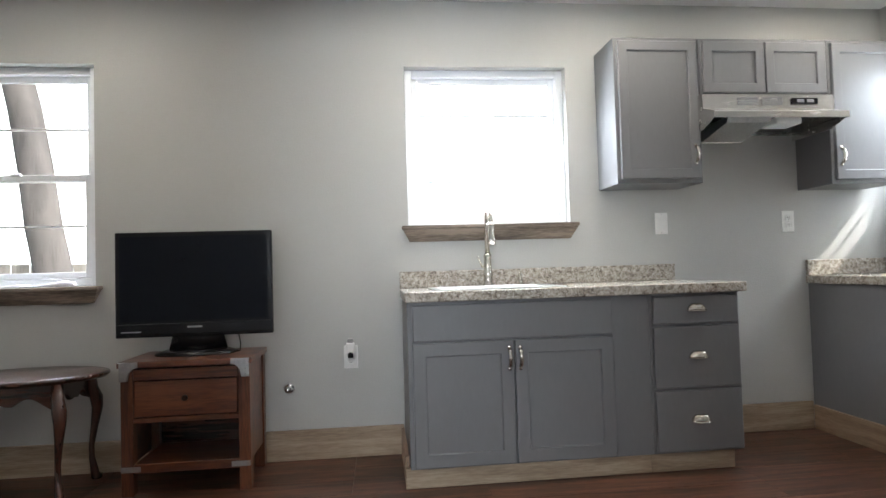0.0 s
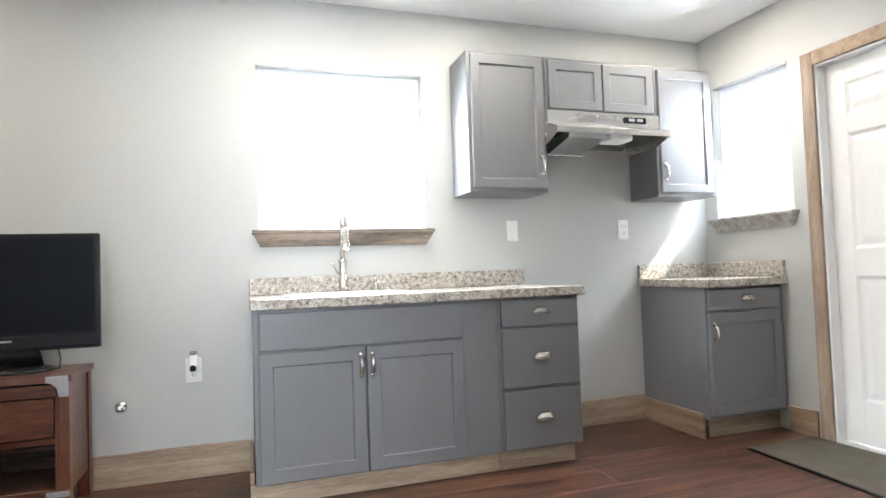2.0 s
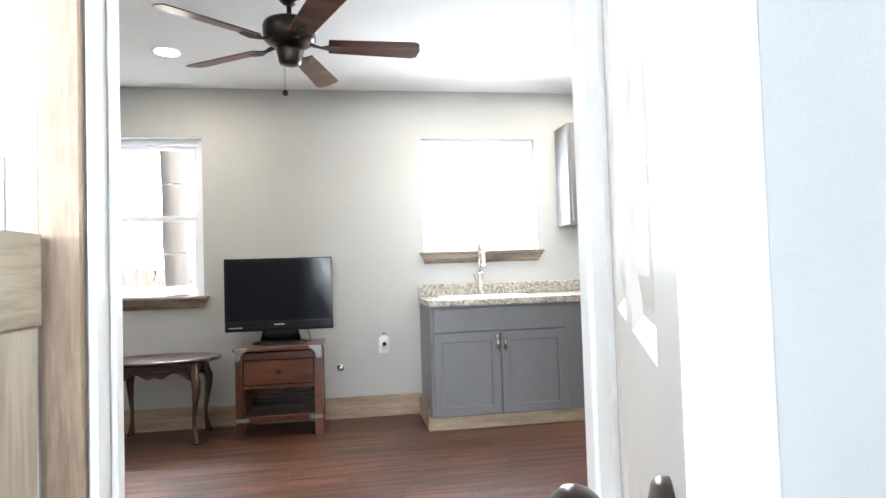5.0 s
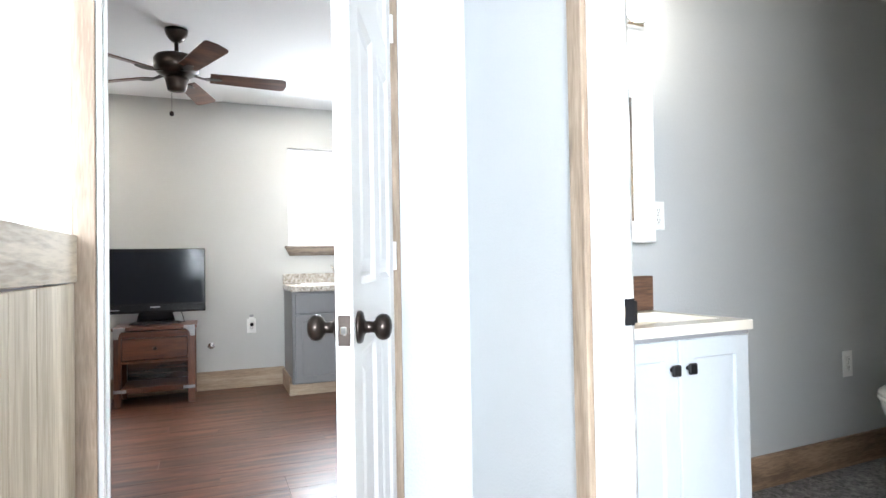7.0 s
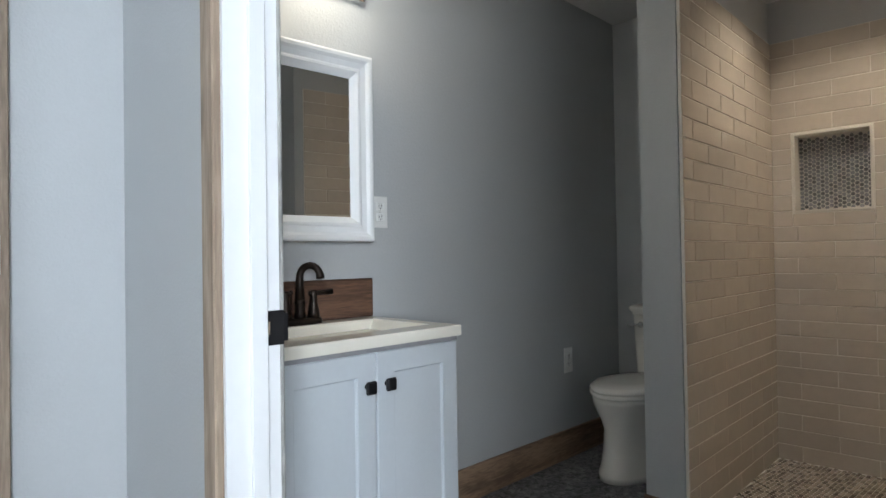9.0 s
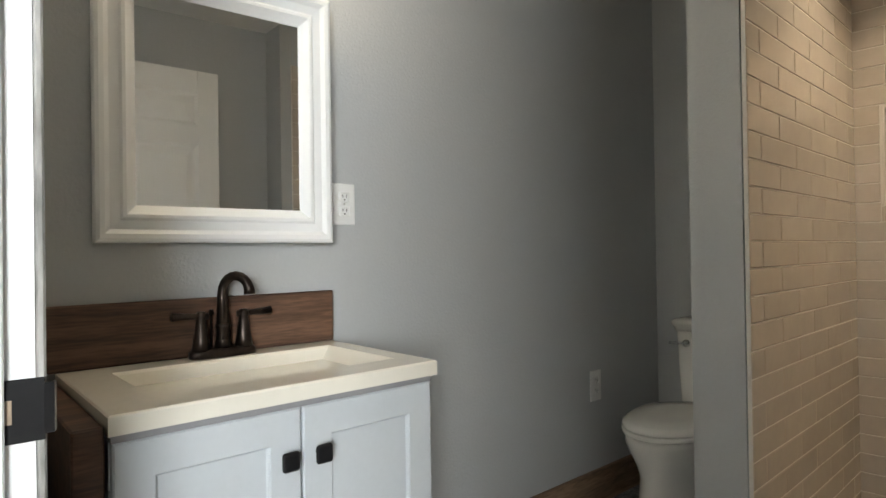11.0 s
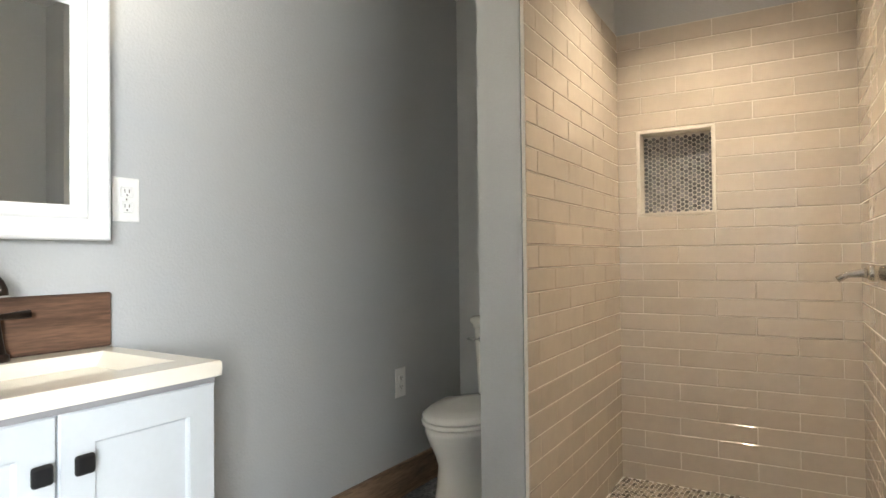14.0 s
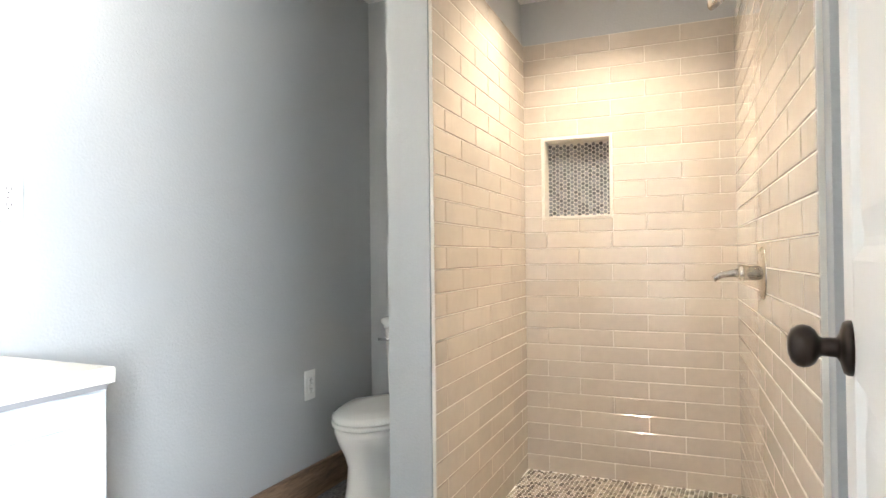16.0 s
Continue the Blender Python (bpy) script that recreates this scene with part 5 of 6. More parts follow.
rings = [[(x, y, VT - 0.032) for x, y in b1], [(x, y, VT - 0.003) for x, y in b1],
         [(x + (0.003 if x < 0.7 else -0.003), y + (0.003 if y < -0.2 else 0), VT) for x, y in b1],
         [(BU0, BV0, VT), (BU1, BV0, VT), (BU1, BV1, VT), (BU0, BV1, VT)],
         [(BU0 + 0.006, BV0 + 0.006, VT - 0.006), (BU1 - 0.006, BV0 + 0.006, VT - 0.006), (BU1 - 0.006, BV1 - 0.006, VT - 0.006), (BU0 + 0.006, BV1 - 0.006, VT - 0.006)],
         [(BU0 + 0.05, BV0 + 0.03, VT - 0.095), (BU1 - 0.075, BV0 + 0.03, VT - 0.095), (BU1 - 0.075, BV1 - 0.03, VT - 0.095), (BU0 + 0.05, BV1 - 0.03, VT - 0.095)]]
vt = part("basin_top", loft(rings), M_BASIN, va, "cream cultured marble top with a rectangular basin")
part("drain", lathe([(0.022, 0), (0.022, 0.003), (0.012, 0.004)], Matrix.Translation((VC, (BV0 + BV1) / 2, VT - 0.095)), 20), M_BRONZE, vt)
# dark wood round the vanity
wbs = thing("wood_backsplash", (0.7, -0.01, VT), "dark stained cedar board behind the basin", "backsplash")
part("board", bx(0.372, VU1 + 0.004, -0.022, -0.0015, VT + 0.0005, 0.984, 0.003), M_DARKWOOD, wbs)
wf = thing("wood_filler", (0.395, -0.2, 0.02), "dark stained cedar filler box beside the vanity", "filler panel")
part("box", bx(0.374, VU0 - 0.002, -VD + 0.012, -0.0015, 0.02, VT - 0.017, 0.003), M_DARKWOOD, wf)
# faucet
bf = thing("bathroom_faucet", (0.745, -0.055, VT), "oil-rubbed bronze two-handle bathroom faucet", "faucet")
FU, FV = 0.752, -0.052
part("base_plate", loft([oval(FU, FV, 0.078, 0.026, VT + 0.0005, 36, 0.6), oval(FU, FV, 0.078, 0.026, VT + 0.014, 36, 0.6), oval(FU, FV, 0.070, 0.020, VT + 0.021, 36, 0.6)]), M_BRONZE, bf, "", True)
pts = [(FU, FV, VT + 0.018), (FU, FV, VT + 0.144)]
TU = radians(42)
for k in range(1, 11):
    a = radians(180 - k * 18.5)
    reach = 0.034 + 0.034 * math.cos(a)
    pts.append((FU + reach * math.sin(TU), FV - reach * math.cos(TU), VT + 0.150 + 0.040 * math.sin(a)))
part("spout", tube(pts, [0.017, 0.0125] + [0.0115] * 8 + [0.0125, 0.0135], 14), M_BRONZE, bf, "", True)
part("spout_collar", lathe([(0.021, 0), (0.016, 0.02), (0.0155, 0.045), (0.018, 0.05), (0.014, 0.06)], Matrix.Translation((FU, FV, VT + 0.02)), 20), M_BRONZE, bf, "", True)
for s in (-1, 1):
    hb = part("handle_post", lathe([(0.022, 0), (0.018, 0.02), (0.012, 0.06), (0.011, 0.072), (0.014, 0.078), (0.009, 0.09)], Matrix.Translation((FU + s * 0.051, FV, VT + 0.018)), 20), M_BRONZE, bf, "", True)
    part("lever", tube([(FU + s * 0.035, FV, VT + 0.097), (FU + s * 0.06, FV - 0.002, VT + 0.098), (FU + s * 0.118, FV - 0.008, VT + 0.101)], [0.008, 0.0065, 0.0095], 10), M_BRONZE, hb, "", True)
part("lift_rod", lathe([(0.003, 0), (0.003, 0.075), (0.008, 0.08), (0.004, 0.09)], Matrix.Translation((FU - 0.02, FV + 0.02, VT + 0.02)), 10), M_BRONZE, bf, "", True)
# mirror
in_frame(BATH @ Matrix.Translation((0.55, -0.006, 0)) @ Matrix.Rotation(radians(-3.8), 4, "Z") @ Matrix.Translation((-0.55, 0, 0)))
mr = thing("framed_mirror", (0.785, -0.01, 1.117), "mirror in a wide moulded white frame", "mirror")
MU0, MU1, MZ0, MZ1 = 0.490, 1.050, 1.115, 1.770
prof = [(0.0, -0.0), (0.0, -0.026), (0.003, -0.032), (0.010, -0.035), (0.020, -0.034), (0.026, -0.029), (0.030, -0.026), (0.050, -0.024), (0.056, -0.029), (0.063, -0.029), (0.069, -0.023), (0.078, -0.015), (0.085, -0.009), (0.085, 0.0)]
rings = []
for w, y in prof:
    rings.append([(MU0 + w, y - 0.001, MZ0 + w), (MU1 - w, y - 0.001, MZ0 + w), (MU1 - w, y - 0.001, MZ1 - w), (MU0 + w, y - 0.001, MZ1 - w)])
part("frame", loft(rings, False), M_TRIMWHITE, mr)
part("mirror_glass", bx(MU0 + 0.08, MU1 - 0.08, -0.0085, -0.004, MZ0 + 0.08, MZ1 - 0.08), M_MIRROR, mr, "silvered glass")
part("backing", bx(MU0 + 0.02, MU1 - 0.02, -0.003, 0.0005, MZ0 + 0.02, MZ1 - 0.02), M_GREYPL, mr)
in_frame(BATH)
# light over the mirror
vl = thing("vanity_light", (0.825, -0.05, 1.99), "chrome bar light with round lit globes over the mirror", "wall light")
part("bar", bx(0.60, 1.05, -0.034, -0.001, 1.978, 2.032, 0.01, 2), M_CHROME, vl)
for u in (0.71, 0.833, 0.956):
    part("socket", lathe([(0.024, 0), (0.024, 0.018), (0.02, 0.024)], Matrix.Translation((u, -0.034, 2.008)) @ Matrix.Rotation(radians(90), 4, "X"), 20), M_CHROME, vl)
    gl = []
    for k in range(13):
        a = math.pi * k / 12
        gl.append((max(0.004, 0.047 * math.sin(a)), 0.047 - 0.047 * math.cos(a)))
    g = part("globe", lathe(gl, Matrix.Translation((u, -0.056, 2.008)) @ Matrix.Rotation(radians(90), 4, "X"), 24), M_GLOBE, vl, "lit white glass globe", True)
    g.visible_shadow = False
    p = BATH @ Vector((u, -0.104, 2.008))
    lamp("globe_lamp", "POINT", 1.7, Matrix.Translation(p), WARM, radius=0.045)
in_frame(Matrix())
wall_plate(BATH @ pose(1.122, 0, 1.227), "white socket plate beside the mirror", "socket", 0.118)
wall_plate(BATH @ pose(2.345, 0, 0.516), "white socket plate near the toilet", "socket", 0.128)
# toilet
tm = BATH @ pose(2.81, -0.335, 0.02, 0, 0, 0)
in_frame(tm)
to = thing("toilet", (-0.3, 0, 0), "white porcelain toilet with the lid closed", "toilet")


def egg(xb, xf, hw, z, n=36):
    """An egg-shaped ring: back at xb, front at xf (negative x), half width hw."""
    out = []
    xm = xb - (xb - xf) * 0.42
    for k in range(n):
        a = k * math.tau / n
        c, s = math.cos(a), math.sin(a)
        out.append((xm + (xb - xm) * c if c > 0 else xm + (xm - xf) * c, hw * s * (1 if c < 0 else 1 - 0.15 * c * c), z))
    return out


part("pedestal", loft([egg(-0.06, -0.665, 0.150, 0.0), egg(-0.06, -0.665, 0.150, 0.028), egg(-0.07, -0.648, 0.139, 0.06), egg(-0.08, -0.632, 0.130, 0.14), egg(-0.09, -0.625, 0.126, 0.22), egg(-0.10, -0.638, 0.143, 0.265), egg(-0.08, -0.665, 0.168, 0.315), egg(-0.06, -0.682, 0.177, 0.355), egg(-0.06, -0.682, 0.177, 0.380)]), M_PORC, to, "", True)
part("seat", loft([egg(-0.16, -0.680, 0.176, 0.3825), egg(-0.155, -0.688, 0.182, 0.387), egg(-0.155, -0.688, 0.182, 0.398), egg(-0.16, -0.680, 0.176, 0.402)]), M_PORC, to, "", True)
part("lid", loft([egg(-0.165, -0.682, 0.178, 0.405), egg(-0.16, -0.686, 0.181, 0.409), egg(-0.16, -0.682, 0.178, 0.421), egg(-0.18, -0.657, 0.160, 0.430), egg(-0.26, -0.56, 0.09, 0.434)]), M_PORC, to, "", True)
for y in (-0.07, 0.07):
    part("lid_hinge", bx(-0.185, -0.150, y - 0.02, y + 0.02, 0.4025, 0.428, 0.006, 2), M_PORC, to)


def soft_box(x0, x1, y0, y1, z, n=8, r=0.03):
    out = []
    for cx, cy, a0 in ((x1 - r, y1 - r, 0), (x0 + r, y1 - r, 90), (x0 + r, y0 + r, 180), (x1 - r, y0 + r, 270)):
        for k in range(n):
            a = radians(a0 + k * 90 / (n - 1))
            out.append((cx + r * math.cos(a), cy + r * math.sin(a), z))
    return out


part("tank", loft([soft_box(-0.185, -0.005, -0.195, 0.095, 0.382), soft_box(-0.19, -0.004, -0.205, 0.105, 0.40), soft_box(-0.205, -0.003, -0.218, 0.115, 0.722)]), M_PORC, to, "", True)
part("tank_lid", loft([soft_box(-0.213, -0.002, -0.222, 0.120, 0.7225), soft_box(-0.213, -0.002, -0.222, 0.120, 0.736), soft_box(-0.222, -0.001, -0.228, 0.130, 0.748), soft_box(-0.222, -0.001, -0.228, 0.130, 0.762), soft_box(-0.212, -0.003, -0.218, 0.120, 0.771)]), M_PORC, to, "", True)
bm = lathe([(0.016, 0), (0.016, 0.006), (0.010, 0.010), (0.010, 0.02)], Matrix.Translation((-0.203, 0.062, 0.672)) @ Matrix.Rotation(radians(-90), 4, "Y"), 18)
add(bm, tube([(-0.22, 0.062, 0.672), (-0.222, 0.09, 0.672), (-0.222, 0.128, 0.671)], [0.007, 0.007, 0.006], 10))
part("flush_lever", bm, M_CHROME, to, "chrome flush lever", True)
in_frame(Matrix())

# shower fittings on the right wall
RW0, RW1 = Vector((3.262, -1.447, 0)), Vector((1.69, -1.628, 0))
RD = (RW1 - RW0).normalized()
RM = Matrix.Translation(RW0) @ Matrix.Rotation(math.atan2(RD.y, RD.x), 4, "Z")
# local x runs from the back corner outwards, local -y into the shower
in_frame(RM)
sh = thing("shower_valve", (0.78, 0, 1.02), "brushed nickel shower valve with a lever handle", "shower valve")
mrot = Matrix.Translation((0.78, -0.012, 1.005)) @ Matrix.Rotation(radians(90), 4, "X")
part("escutcheon", lathe([(0.085, 0), (0.085, 0.004), (0.078, 0.010), (0.04, 0.015), (0.028, 0.018)], mrot, 40), M_NICKEL, sh, "", True)
part("stem", lathe([(0.024, 0.015), (0.022, 0.05), (0.025, 0.055), (0.025, 0.07), (0.018, 0.075)], mrot, 24), M_NICKEL, sh, "", True)
part("lever", tube([(0.78, -0.06, 1.005), (0.78, -0.10, 1.005), (0.782, -0.135, 1.0), (0.785, -0.16, 0.985)], [0.017, 0.013, 0.009, 0.011], 14), M_NICKEL, sh, "", True)
sd = thing("shower", (0.70, -0.2, 2.0), "brushed nickel shower head on a bent arm", "shower head")
part("flange", lathe([(0.032, 0), (0.028, 0.008), (0.012, 0.014)], Matrix.Translation((0.62, -0.0, 2.05)) @ Matrix.Rotation(radians(90), 4, "X"), 24), M_NICKEL, sd, "", True)
part("arm", tube([(0.62, -0.002, 2.05), (0.62, -0.06, 2.055), (0.62, -0.11, 2.04), (0.62, -0.145, 2.01)], 0.009, 12), M_NICKEL, sd, "", True)
hm = Matrix.Translation((0.62, -0.15, 2.005)) @ Matrix.Rotation(radians(38), 4, "X")
part("head", lathe([(0.040, -0.055), (0.042, -0.045), (0.035, -0.03), (0.018, -0.012), (0.013, 0.006)], hm, 28), M_NICKEL, sd, "", True)
for r, n in ((0.01, 6), (0.021, 12), (0.032, 18)):
    bm = bmesh.new()
    for k in range(n):
        add(bm, lathe([(0.0022, -0.0575), (0.0026, -0.0545)], hm @ Matrix.Translation((r * math.cos(k * math.tau / n), r * math.sin(k * math.tau / n), 0)), 6))
    part("nozzle_ring", bm, M_GREYPL, sd)
in_frame(Matrix())
rf = thing("exhaust_vent", (2.15, -0.15, BCEIL), "round white ceiling vent over the toilet", "vent")
part("grille", lathe([(0.10, -0.012), (0.13, -0.004), (0.135, -0.0005)], Matrix.Translation((2.15, -0.12, BCEIL)), 32), M_PLATE, rf, "", True)

LX_, LY_ = 2.74, -0.925
spot = lamp("bathroom_lamp", "AREA", 6.5, look((LX_, LY_, BCEIL - 0.012), (LX_, LY_, 0)), LAMPWARM, size=0.11, size_y=0.11)
spot.data.spread = radians(126)
sl = thing("bathroom_light", (LX_, LY_, BCEIL), "round recessed ceiling light, switched on", "ceiling light")
part("trim_ring", lathe([(0.086, -0.004), (0.092, -0.001), (0.094, 0.0)], Matrix.Translation((LX_, LY_, BCEIL)), 32), M_PLATE, sl)
part("lens", lathe([(0.068, -0.0055), (0.068, -0.0042)], Matrix.Translation((LX_, LY_, BCEIL)), 32), M_DISC, sl)

# ---- bedroom ----
in_frame(BATH)
th_ = thing("thermostat", (-1.286, 0, 1.46), "grey programmable thermostat on the bedroom wall", "thermostat")
part("case", bx(-1.321, -1.248, -0.026, -0.001, 1.390, 1.502, 0.006, 2), M_GREYPL, th_)
part("top_cover", bx(-1.314, -1.255, -0.029, -0.0265, 1.476, 1.498, 0.001), M_PLATE, th_)
part("display", bx(-1.311, -1.258, -0.0285, -0.0262, 1.446, 1.470, 0.001), M_LOGO, th_, "pale display")
part("button", bx(-1.298, -1.271, -0.03, -0.0262, 1.425, 1.438, 0.002), M_LOGO, th_)
part("lower_cover", bx(-1.311, -1.258, -0.0285, -0.0262, 1.396, 1.416, 0.001), M_PLATE, th_)
in_frame(Matrix())
wall_plate(BATH @ pose(-1.0, 0, 1.19), "white switch plate beside the bedroom doorway", "switch")
bd = thing("raised_bed", (-1.6, -0.35, 0.0), "raised bed frame of pale weathered and blue-stained boards", "bed")
PX = -0.905
n = 4
for k in range(n):
    y0 = -0.735 + k * 0.705 / n
    part("end_plank", bx(PX - 0.013, PX, y0 + 0.001, y0 + 0.705 / n - 0.001, 0.0, 1.018, 0.002), M_PALEWOODZ, bd)
bm = prism([(-0.738, 1.026), (-0.03, 1.020), (-0.03, 1.14), (-0.705, 1.14), (-0.722, 1.134), (-0.734, 1.115)], PX - 0.014, PX + 0.006, 0.002)
bm.transform(Matrix(((0, 0, 1, 0), (1, 0, 0, 0), (0, 1, 0, 0), (0, 0, 0, 1))))
part("cap_board", bm, M_PALEWOOD, bd)
part("end_grain", bx(PX - 0.015, PX + 0.0065, -0.7425, -0.7385, 1.028, 1.112, 0.001), M_GREYWOOD, bd, "dark rough sawn board end")
part("wall_rail", bx(-2.9, PX - 0.028, -0.155, -0.125, 1.05, 1.142, 0.003), M_PALEWOODX, bd)
part("front_rail", bx(-2.9, PX - 0.0155, -0.742, -0.704, 0.970, 1.058, 0.003), M_BLUEWOOD, bd, "blue-grey stained front rail with brass screws")
part("corner_post", bx(PX - 0.092, PX - 0.018, -0.735, -0.697, 0.0, 0.9695, 0.003), M_BLUEWOODZ, bd, "blue-grey stained post")
part("far_post", bx(-2.9, -2.826, -0.735, -0.697, 0.0, 0.9695, 0.003), M_BLUEWOODZ, bd)
part("deck", bx(-2.9, PX - 0.03, -0.70, -0.16, 0.95, 0.972), M_DARKWOOD, bd, "dark slatted deck")
for dx, z in ((-0.034, 1.040), (-0.034, 1.015), (-0.034, 0.990), (-0.063, 1.038), (-0.063, 0.991)):
    part("screw", lathe([(0.004, 0), (0.003, 0.0015)], Matrix.Translation((PX + dx, -0.742, z)) @ Matrix.Rotation(radians(90), 4, "X"), 12), M_BRASS, bd, "brass screw head")
mtr = thing("mattress", (-1.9, -0.42, 0.972), "thin white mattress on the raised bed", "mattress")
part("pad", bx(-2.88, PX - 0.035, -0.70, -0.165, 0.9725, 1.056, 0.015, 3), M_CLOTH, mtr)
tb = thing("storage_tote", (-1.3, -0.4, 0.0), "green plastic storage tote with a grey lid", "storage box")
rise = thing("storage_shelf", (-1.3, -0.4, 0.0), "dark wood shelf under the raised bed", "shelf")
part("board", bx(-2.2, PX - 0.05, -0.66, -0.17, 0.40, 0.425, 0.002), M_DARKWOOD, rise)
for x in (-2.19, -1.1):
    part("support", bx(x, x + 0.03, -0.62, -0.2, 0.0, 0.3995), M_DARKWOOD, rise)
part("bin", loft([[(-1.62, -0.60, 0.4255), (-1.06, -0.60, 0.4255), (-1.06, -0.24, 0.4255), (-1.62, -0.24, 0.4255)], [(-1.65, -0.63, 0.80), (-1.035, -0.63, 0.80), (-1.035, -0.21, 0.80), (-1.65, -0.21, 0.80)]]), M_GREEN, tb)
part("lid", bx(-1.66, -1.027, -0.64, -0.20, 0.8005, 0.835, 0.01, 2), M_GREYPL, tb, "grey lid with latches")
part("latch", bx(-1.03, -1.015, -0.5, -0.36, 0.77, 0.83, 0.004), M_CHROME, tb)

# ---- outside ----


def yard_tree(x, y, lean, r, name="tree"):
    root = thing(name, (x, y, -0.25), "tall leaning tree with rough grey bark", "tree", "yard trees")
    pts, rad = [], []
    for k in range(12):
        s = k / 11
        pts.append((x + lean * s * 6 + 0.014 * math.sin(k * 1.7), y + 0.02 * math.cos(k * 1.3), -0.25 + 6.5 * s))
        rad.append(r * (1.25 - 0.55 * s) if k else r * 1.6)
    part("trunk", tube(pts, rad, 14), M_BARK, root, "", True)
    rnd = random.Random(int(x * 100) + 7)
    for k in range(5):
        b = Vector(pts[7 + k % 4])
        d = Vector((rnd.uniform(-1, 1), rnd.uniform(-0.6, 1), rnd.uniform(0.3, 0.8))).normalized()
        part("limb", tube([b, b + d * 0.8, b + d * 1.7 + Vector((0, 0, 0.3))], [r * 0.4, r * 0.26, r * 0.08], 8), M_BARK, root, "", True)
    bm = leaves([(pts[9][0] + rnd.uniform(-1.8, 1.8), y + rnd.uniform(-1.2, 1.8), 5.2 + rnd.uniform(-0.9, 1.6)) for _ in range(26)], 60, 0.5, rnd)
    part("crown", bm, M_LEAF, root)


def leaves(centres, count, spread, rnd):
    bm = bmesh.new()
    for c in centres:
        for _ in range(count):
            p = Vector(c) + Vector((rnd.gauss(0, spread), rnd.gauss(0, spread), rnd.gauss(0, spread * 0.7)))
            a, b = Vector((rnd.gauss(0, 1), rnd.gauss(0, 1), rnd.gauss(0, 1))).normalized() * 0.07, Vector((rnd.gauss(0, 1), rnd.gauss(0, 1), rnd.gauss(0, 1))).normalized() * 0.035
            bm.faces.new([bm.verts.new(p - a), bm.verts.new(p + b), bm.verts.new(p + a), bm.verts.new(p - b)])
    return bm


yard_tree(-3.08, 6.7, -0.195, 0.15)
yard_tree(-2.68, 7.4, -0.06, 0.13)
fe = thing("yard_fence", (0, 11.0, -0.25), "pale weathered board fence across the yard", "fence")
for k in range(90):
    x = -14 + k * 0.3
    part("board", bx(x, x + 0.285, 11.0, 11.02, -0.2, 1.25 + 0.02 * math.sin(k * 5.1), 0.003), M_FENCE, fe)
for z in (0.15, 0.95):
    part("rail", bx(-14, 13, 11.022, 11.06, z, z + 0.09), M_FENCE, fe)
rnd = random.Random(5)
sb_ = thing("shrub", (-2.0, 9.8, -0.25), "green leafy shrub by the fence", "shrub")
part("stems", tube([(-2.0, 9.8, -0.25), (-2.05, 9.8, 0.4), (-1.95, 9.85, 1.0)], [0.04, 0.03, 0.012], 8), M_BARK, sb_)
part("foliage", leaves([(-2.0 + rnd.gauss(0, 0.6), 9.8 + rnd.gauss(0, 0.3), 1.0 + rnd.gauss(0, 0.45)) for _ in range(20)], 55, 0.22, rnd), M_LEAF, sb_)
sw = thing("swing_set", (2.0, 8.6, -0.25), "pale metal frame standing in the yard", "play frame")
for x in (1.5, 2.6):
    part("leg", tube([(x, 8.3, -0.25), (x + 0.1, 8.6, 1.35)], 0.03, 8), M_SIDING, sw)
    part("leg", tube([(x, 8.9, -0.25), (x + 0.1, 8.6, 1.35)], 0.03, 8), M_SIDING, sw)
part("bar", tube([(1.5, 8.6, 1.35), (2.8, 8.6, 1.35)], 0.03, 8), M_SIDING, sw)

# added panels that glow by themselves, so the windows look blown out
structure("backdrop", bx(-30, 30, 15.0, 15.1, -0.2, 16), M_BACKDROP, "glowing panel standing in for blown-out sky behind the yard", "backdrop")
structure("backdrop_east", bx(16.0, 16.1, -6, 14.9, -0.2, 5.2), M_BACKDROP, "glowing panel standing in for blown-out distance beyond the entry side", "backdrop")

# ---- pieces: planks, tiles, pennies ----
floor_ob = bpy.data.objects["floor"]
WORLD[floor_ob] = Matrix()
plank_meshes = {}


def plank(x0, x1, y0, y1, parent, mat):
    key = (round(x1 - x0, 3), round(y1 - y0, 3))
    if key not in plank_meshes:
        bm = bx(0.0004, key[0] - 0.0004, 0.0004, key[1] - 0.0004, -0.0078, 0.0, 0.0009)
        me = bpy.data.meshes.new("plank")
        bm.to_mesh(me)
        bm.free()
        me.materials.append(mat)
        plank_meshes[key] = me
    ob = new("plank", plank_meshes[key])
    ob.location = (x0, y0, 0)
    ob.parent = parent


def lay_planks(x0, x1, ys, ye, parent):
    rnd = random.Random(11)
    y, row = ye, 0
    while y > ys + 0.001:
        yb = max(ys, y - 0.18)
        x = x0 - rnd.choice((0.0, 0.3, 0.6, 0.9))
        while x < x1 - 0.001:
            a, b = max(x, x0), min(x + 1.2, x1)
            if b - a > 0.01:
                plank(a, b, yb, y, parent, M_FLOOR)
            x += 1.2
        y, row = yb, row + 1


lay_planks(W_X, E_X, 0.0, K_Y, floor_ob)
lay_planks(W_X, 0.30, -3.6, 0.0, bpy.data.objects["floor_bedroom"])

TH, TL, JT = 0.0814, 0.325, 0.003
tile_meshes = {}


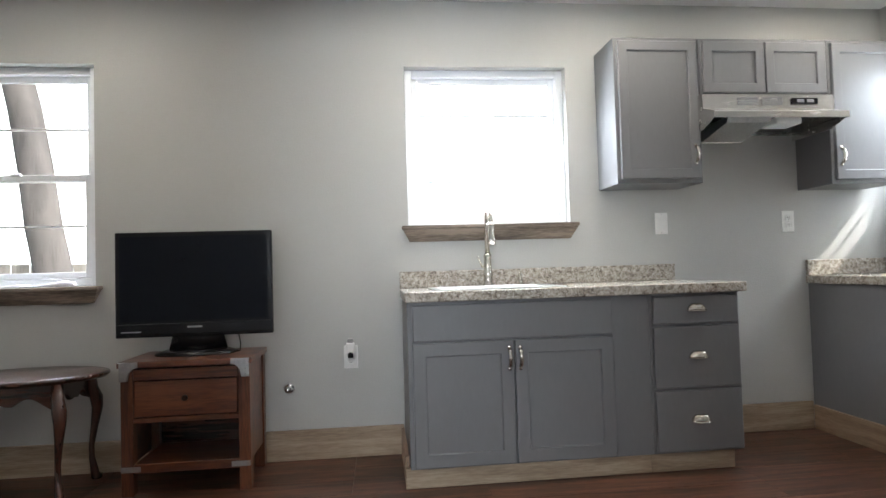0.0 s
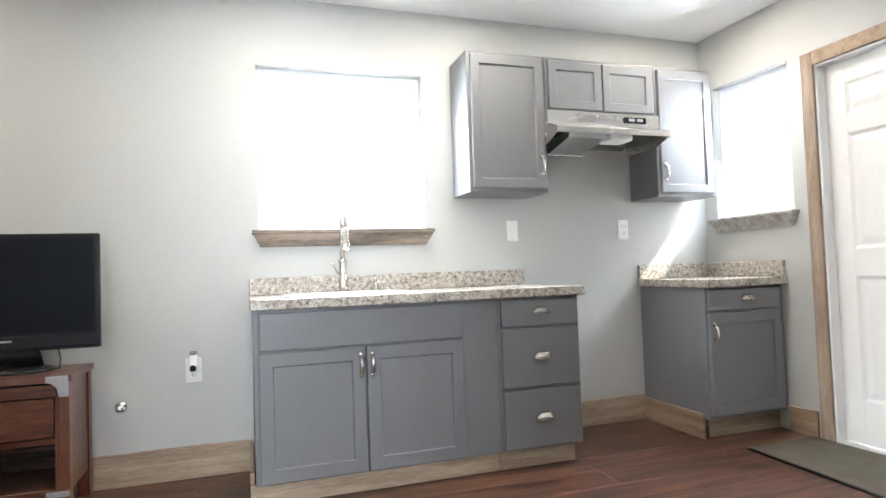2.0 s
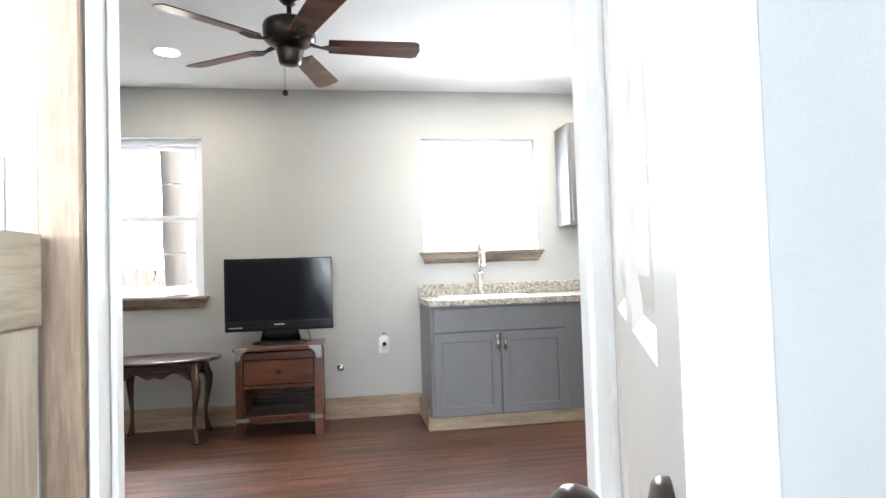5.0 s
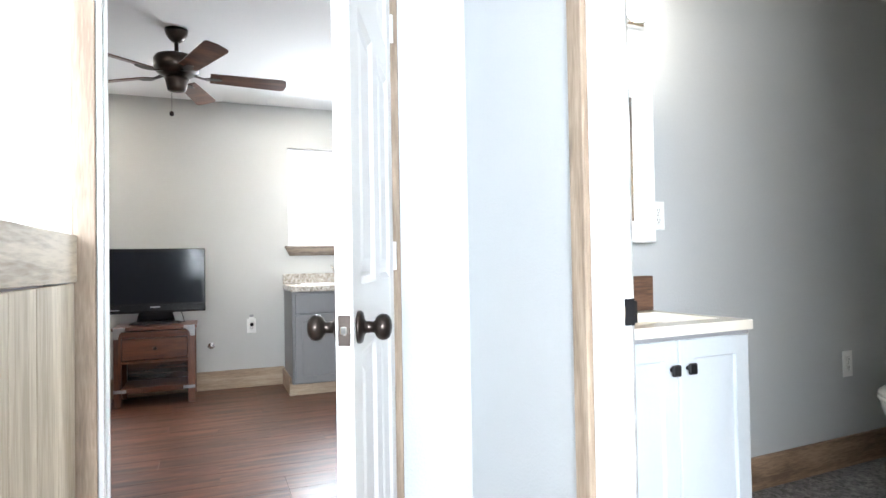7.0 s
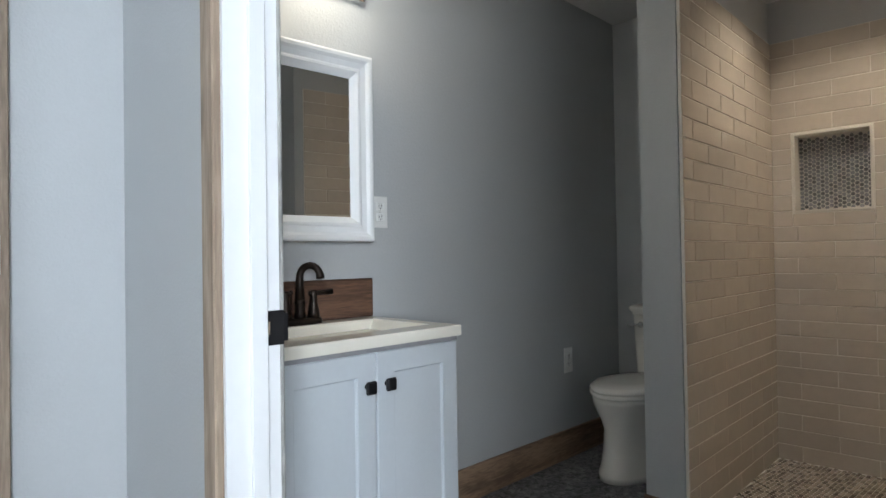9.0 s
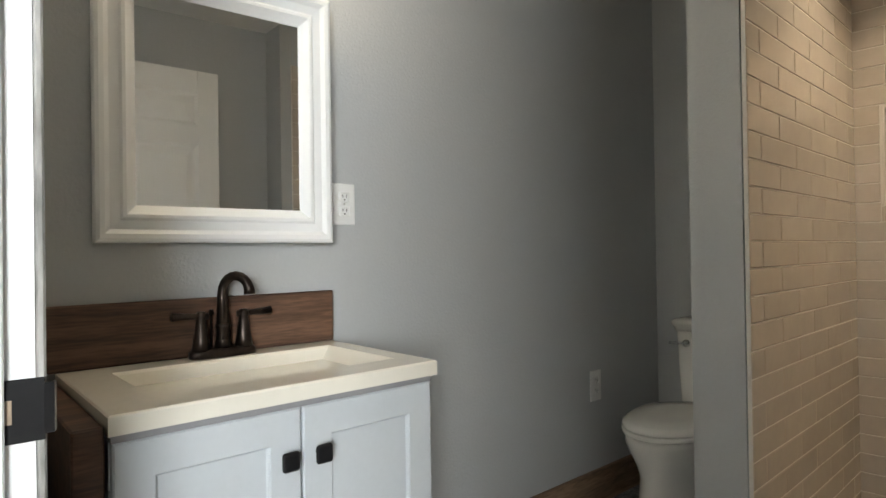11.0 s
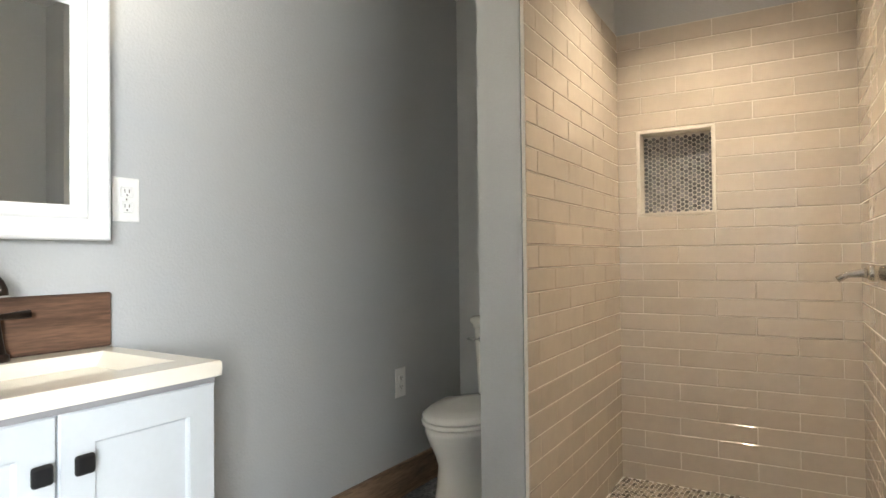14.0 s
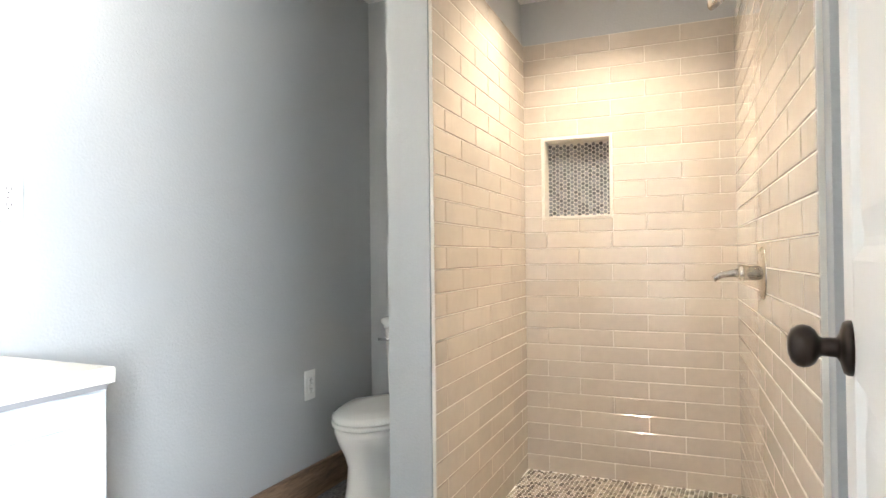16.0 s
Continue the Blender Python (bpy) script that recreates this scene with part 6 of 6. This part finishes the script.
def tile(parent, m, s0, s1, z0, z1):
    key = (round(s1 - s0, 3), round(z1 - z0, 3))
    if key not in tile_meshes:
        bm = bx(0, key[0], -0.009, 0, 0, key[1], 0.0025)
        me = bpy.data.meshes.new("tile")
        bm.to_mesh(me)
        bm.free()
        me.materials.append(M_TILE)
        tile_meshes[key] = me
    ob = new("tile", tile_meshes[key])
    ob.matrix_basis = m @ Matrix.Translation((s0, -0.006, z0))
    ob.parent = parent


def tile_wall(name, p, q, z0, rows, shift, hole, label):
    """Running-bond tiles on grout from p to q, the room on the right hand of that way."""
    d = Vector((q[0] - p[0], q[1] - p[1], 0))
    length = d.length
    m = Matrix.Translation((p[0], p[1], 0)) @ Matrix.Rotation(math.atan2(d.y, d.x), 4, "Z")
    in_frame(m)
    zt = z0 + rows * TH
    bm = bmesh.new()
    if hole:
        h0, h1, hz0, hz1 = hole
        for b in ((0, h0, z0, zt), (h1, length, z0, zt), (h0, h1, z0, hz0), (h0, h1, hz1, zt)):
            add(bm, bx(b[0], b[1], -0.0125, -0.001, b[2], b[3]))
    else:
        add(bm, bx(0, length, -0.0125, -0.001, z0, zt))
    base = structure(name, bm, M_GROUT, label, "tiled wall")
    in_frame(Matrix())
    for r in range(rows):
        a, b = z0 + r * TH + JT / 2, z0 + (r + 1) * TH - JT / 2
        s = -shift - (TL / 2 if r % 2 else 0)
        while s < length:
            s0, s1 = max(s + JT / 2, 0.002), min(s + TL - JT / 2, length - 0.002)
            s += TL
            if s1 - s0 < 0.012:
                continue
            if hole and b > hole[2] - 0.012 and a < hole[3] + 0.012:
                g0, g1 = hole[0] - 0.014, hole[1] + 0.014
                za, zb = hole[2] - 0.014, hole[3] + 0.014
                pieces = []
                if s0 < g0:
                    pieces.append((s0, min(s1, g0), a, b))
                if s1 > g1:
                    pieces.append((max(s0, g1), s1, a, b))
                o0, o1 = max(s0, g0 + JT), min(s1, g1 - JT)
                if o1 - o0 > 0.012:
                    if a < za - 0.012:
                        pieces.append((o0, o1, a, min(b, za)))
                    if b > zb + 0.012:
                        pieces.append((o0, o1, max(a, zb), b))
                for c in pieces:
                    if c[1] - c[0] > 0.008 and c[3] - c[2] > 0.006:
                        tile(base, m, *c)
            else:
                tile(base, m, s0, s1, a, b)
    return base


ROWS = 27
Z0 = -0.035
corner = SHOWER @ Vector((SX, -1.447, 0))
tile_wall("tiled_wall_back", (SX, -0.414), (corner.x, corner.y), Z0, ROWS, 0.19, (-0.414 - NICHE[1], -0.414 - NICHE[0], NICHE[2], NICHE[3]), "glossy beige subway tiles with pale grout and a niche")
tile_wall("tiled_wall_partition", (2.074, -0.5315), (SX - 0.013, -0.4255), Z0, ROWS, 0.06, None, "glossy beige subway tiles on the partition")
tile_wall("tiled_wall_valve", (3.358, -1.437), (1.69, -1.6285), Z0, ROWS, 0.10, None, "glossy beige subway tiles round the shower valve")

# niche: lining, penny tiles
in_frame(SHOWER)
ni = tagged(thing("niche", (SX + 0.05, -0.70, 1.265), "shower niche lined with round grey penny tiles", "niche"), kind="structure")
part("back", bx(SX + 0.075, SX + 0.083, NICHE[0], NICHE[1], NICHE[2], NICHE[3]), M_PENNYGROUT, ni)
for y0, y1, z0, z1 in ((NICHE[0] - 0.009, NICHE[0] + 0.004, NICHE[2] - 0.009, NICHE[3] + 0.009), (NICHE[1] - 0.004, NICHE[1] + 0.009, NICHE[2] - 0.009, NICHE[3] + 0.009), (NICHE[0] + 0.004, NICHE[1] - 0.004, NICHE[2] - 0.009, NICHE[2] + 0.004), (NICHE[0] + 0.004, NICHE[1] - 0.004, NICHE[3] - 0.004, NICHE[3] + 0.009)):
    part("edge_trim", bx(SX - 0.017, SX + 0.075, y0, y1, z0, z1, 0.002), M_GROUT, ni)
in_frame(Matrix())
bm = lathe([(0.0092, 0), (0.0092, 0.003), (0.0078, 0.0045)], Matrix.Rotation(radians(-90), 4, "Y"), 12)
penny = bpy.data.meshes.new("penny_tile")
bm.to_mesh(penny)
bm.free()
penny.materials.append(M_PENNY)
py, r = NICHE[0] + 0.0145, 0
while py < NICHE[1] - 0.012:
    pz = NICHE[2] + 0.0145 + (0.0106 if r % 2 else 0)
    while pz < NICHE[3] - 0.012:
        ob = new("penny_tile", penny)
        ob.parent = ni
        ob.matrix_basis = WORLD[ni].inverted() @ SHOWER @ Matrix.Translation((SX + 0.0745, py, pz))
        pz += 0.0212
    py += 0.0186
    r += 1


def penny_sheet(name, outline_ok, x0, x1, y0, y1, z, pitch, mat, label):
    """Many small round tiles in one sheet."""
    verts, faces = [], []
    y, r = y0, 0
    while y < y1:
        x = x0 + (pitch / 2 if r % 2 else 0)
        while x < x1:
            if outline_ok(x, y):
                k0 = len(verts)
                for rad, zz in ((pitch * 0.44, z), (pitch * 0.44, z + 0.002), (pitch * 0.36, z + 0.0035)):
                    for k in range(8):
                        verts.append((x + rad * math.cos(k * math.tau / 8), y + rad * math.sin(k * math.tau / 8), zz))
                for lv in (0, 8):
                    for k in range(8):
                        j = (k + 1) % 8
                        faces.append((k0 + lv + k, k0 + lv + j, k0 + lv + 8 + j, k0 + lv + 8 + k))
                faces.append(tuple(k0 + 16 + k for k in range(8)))
            x += pitch
        y += pitch * 0.866
        r += 1
    me = bpy.data.meshes.new(name)
    me.from_pydata(verts, [], faces)
    me.materials.append(mat)
    ob = new(name, me)
    return tagged(ob, label, "floor tiles", kind="stuff")


def on_pan(x, y):
    return 2.06 < x < SX - 0.02 + 0.11 * max(0.0, -0.414 - y) and y < -0.545 + (x - 2.07) * 0.0889 and y > -1.44 - (3.262 - x) * 0.115


penny_sheet("shower_floor_tiles", on_pan, 2.05, SX + 0.12, -1.63, -0.43, -0.035, 0.0225, M_PENNYISLAND, "small round grey and brown shower floor tiles")
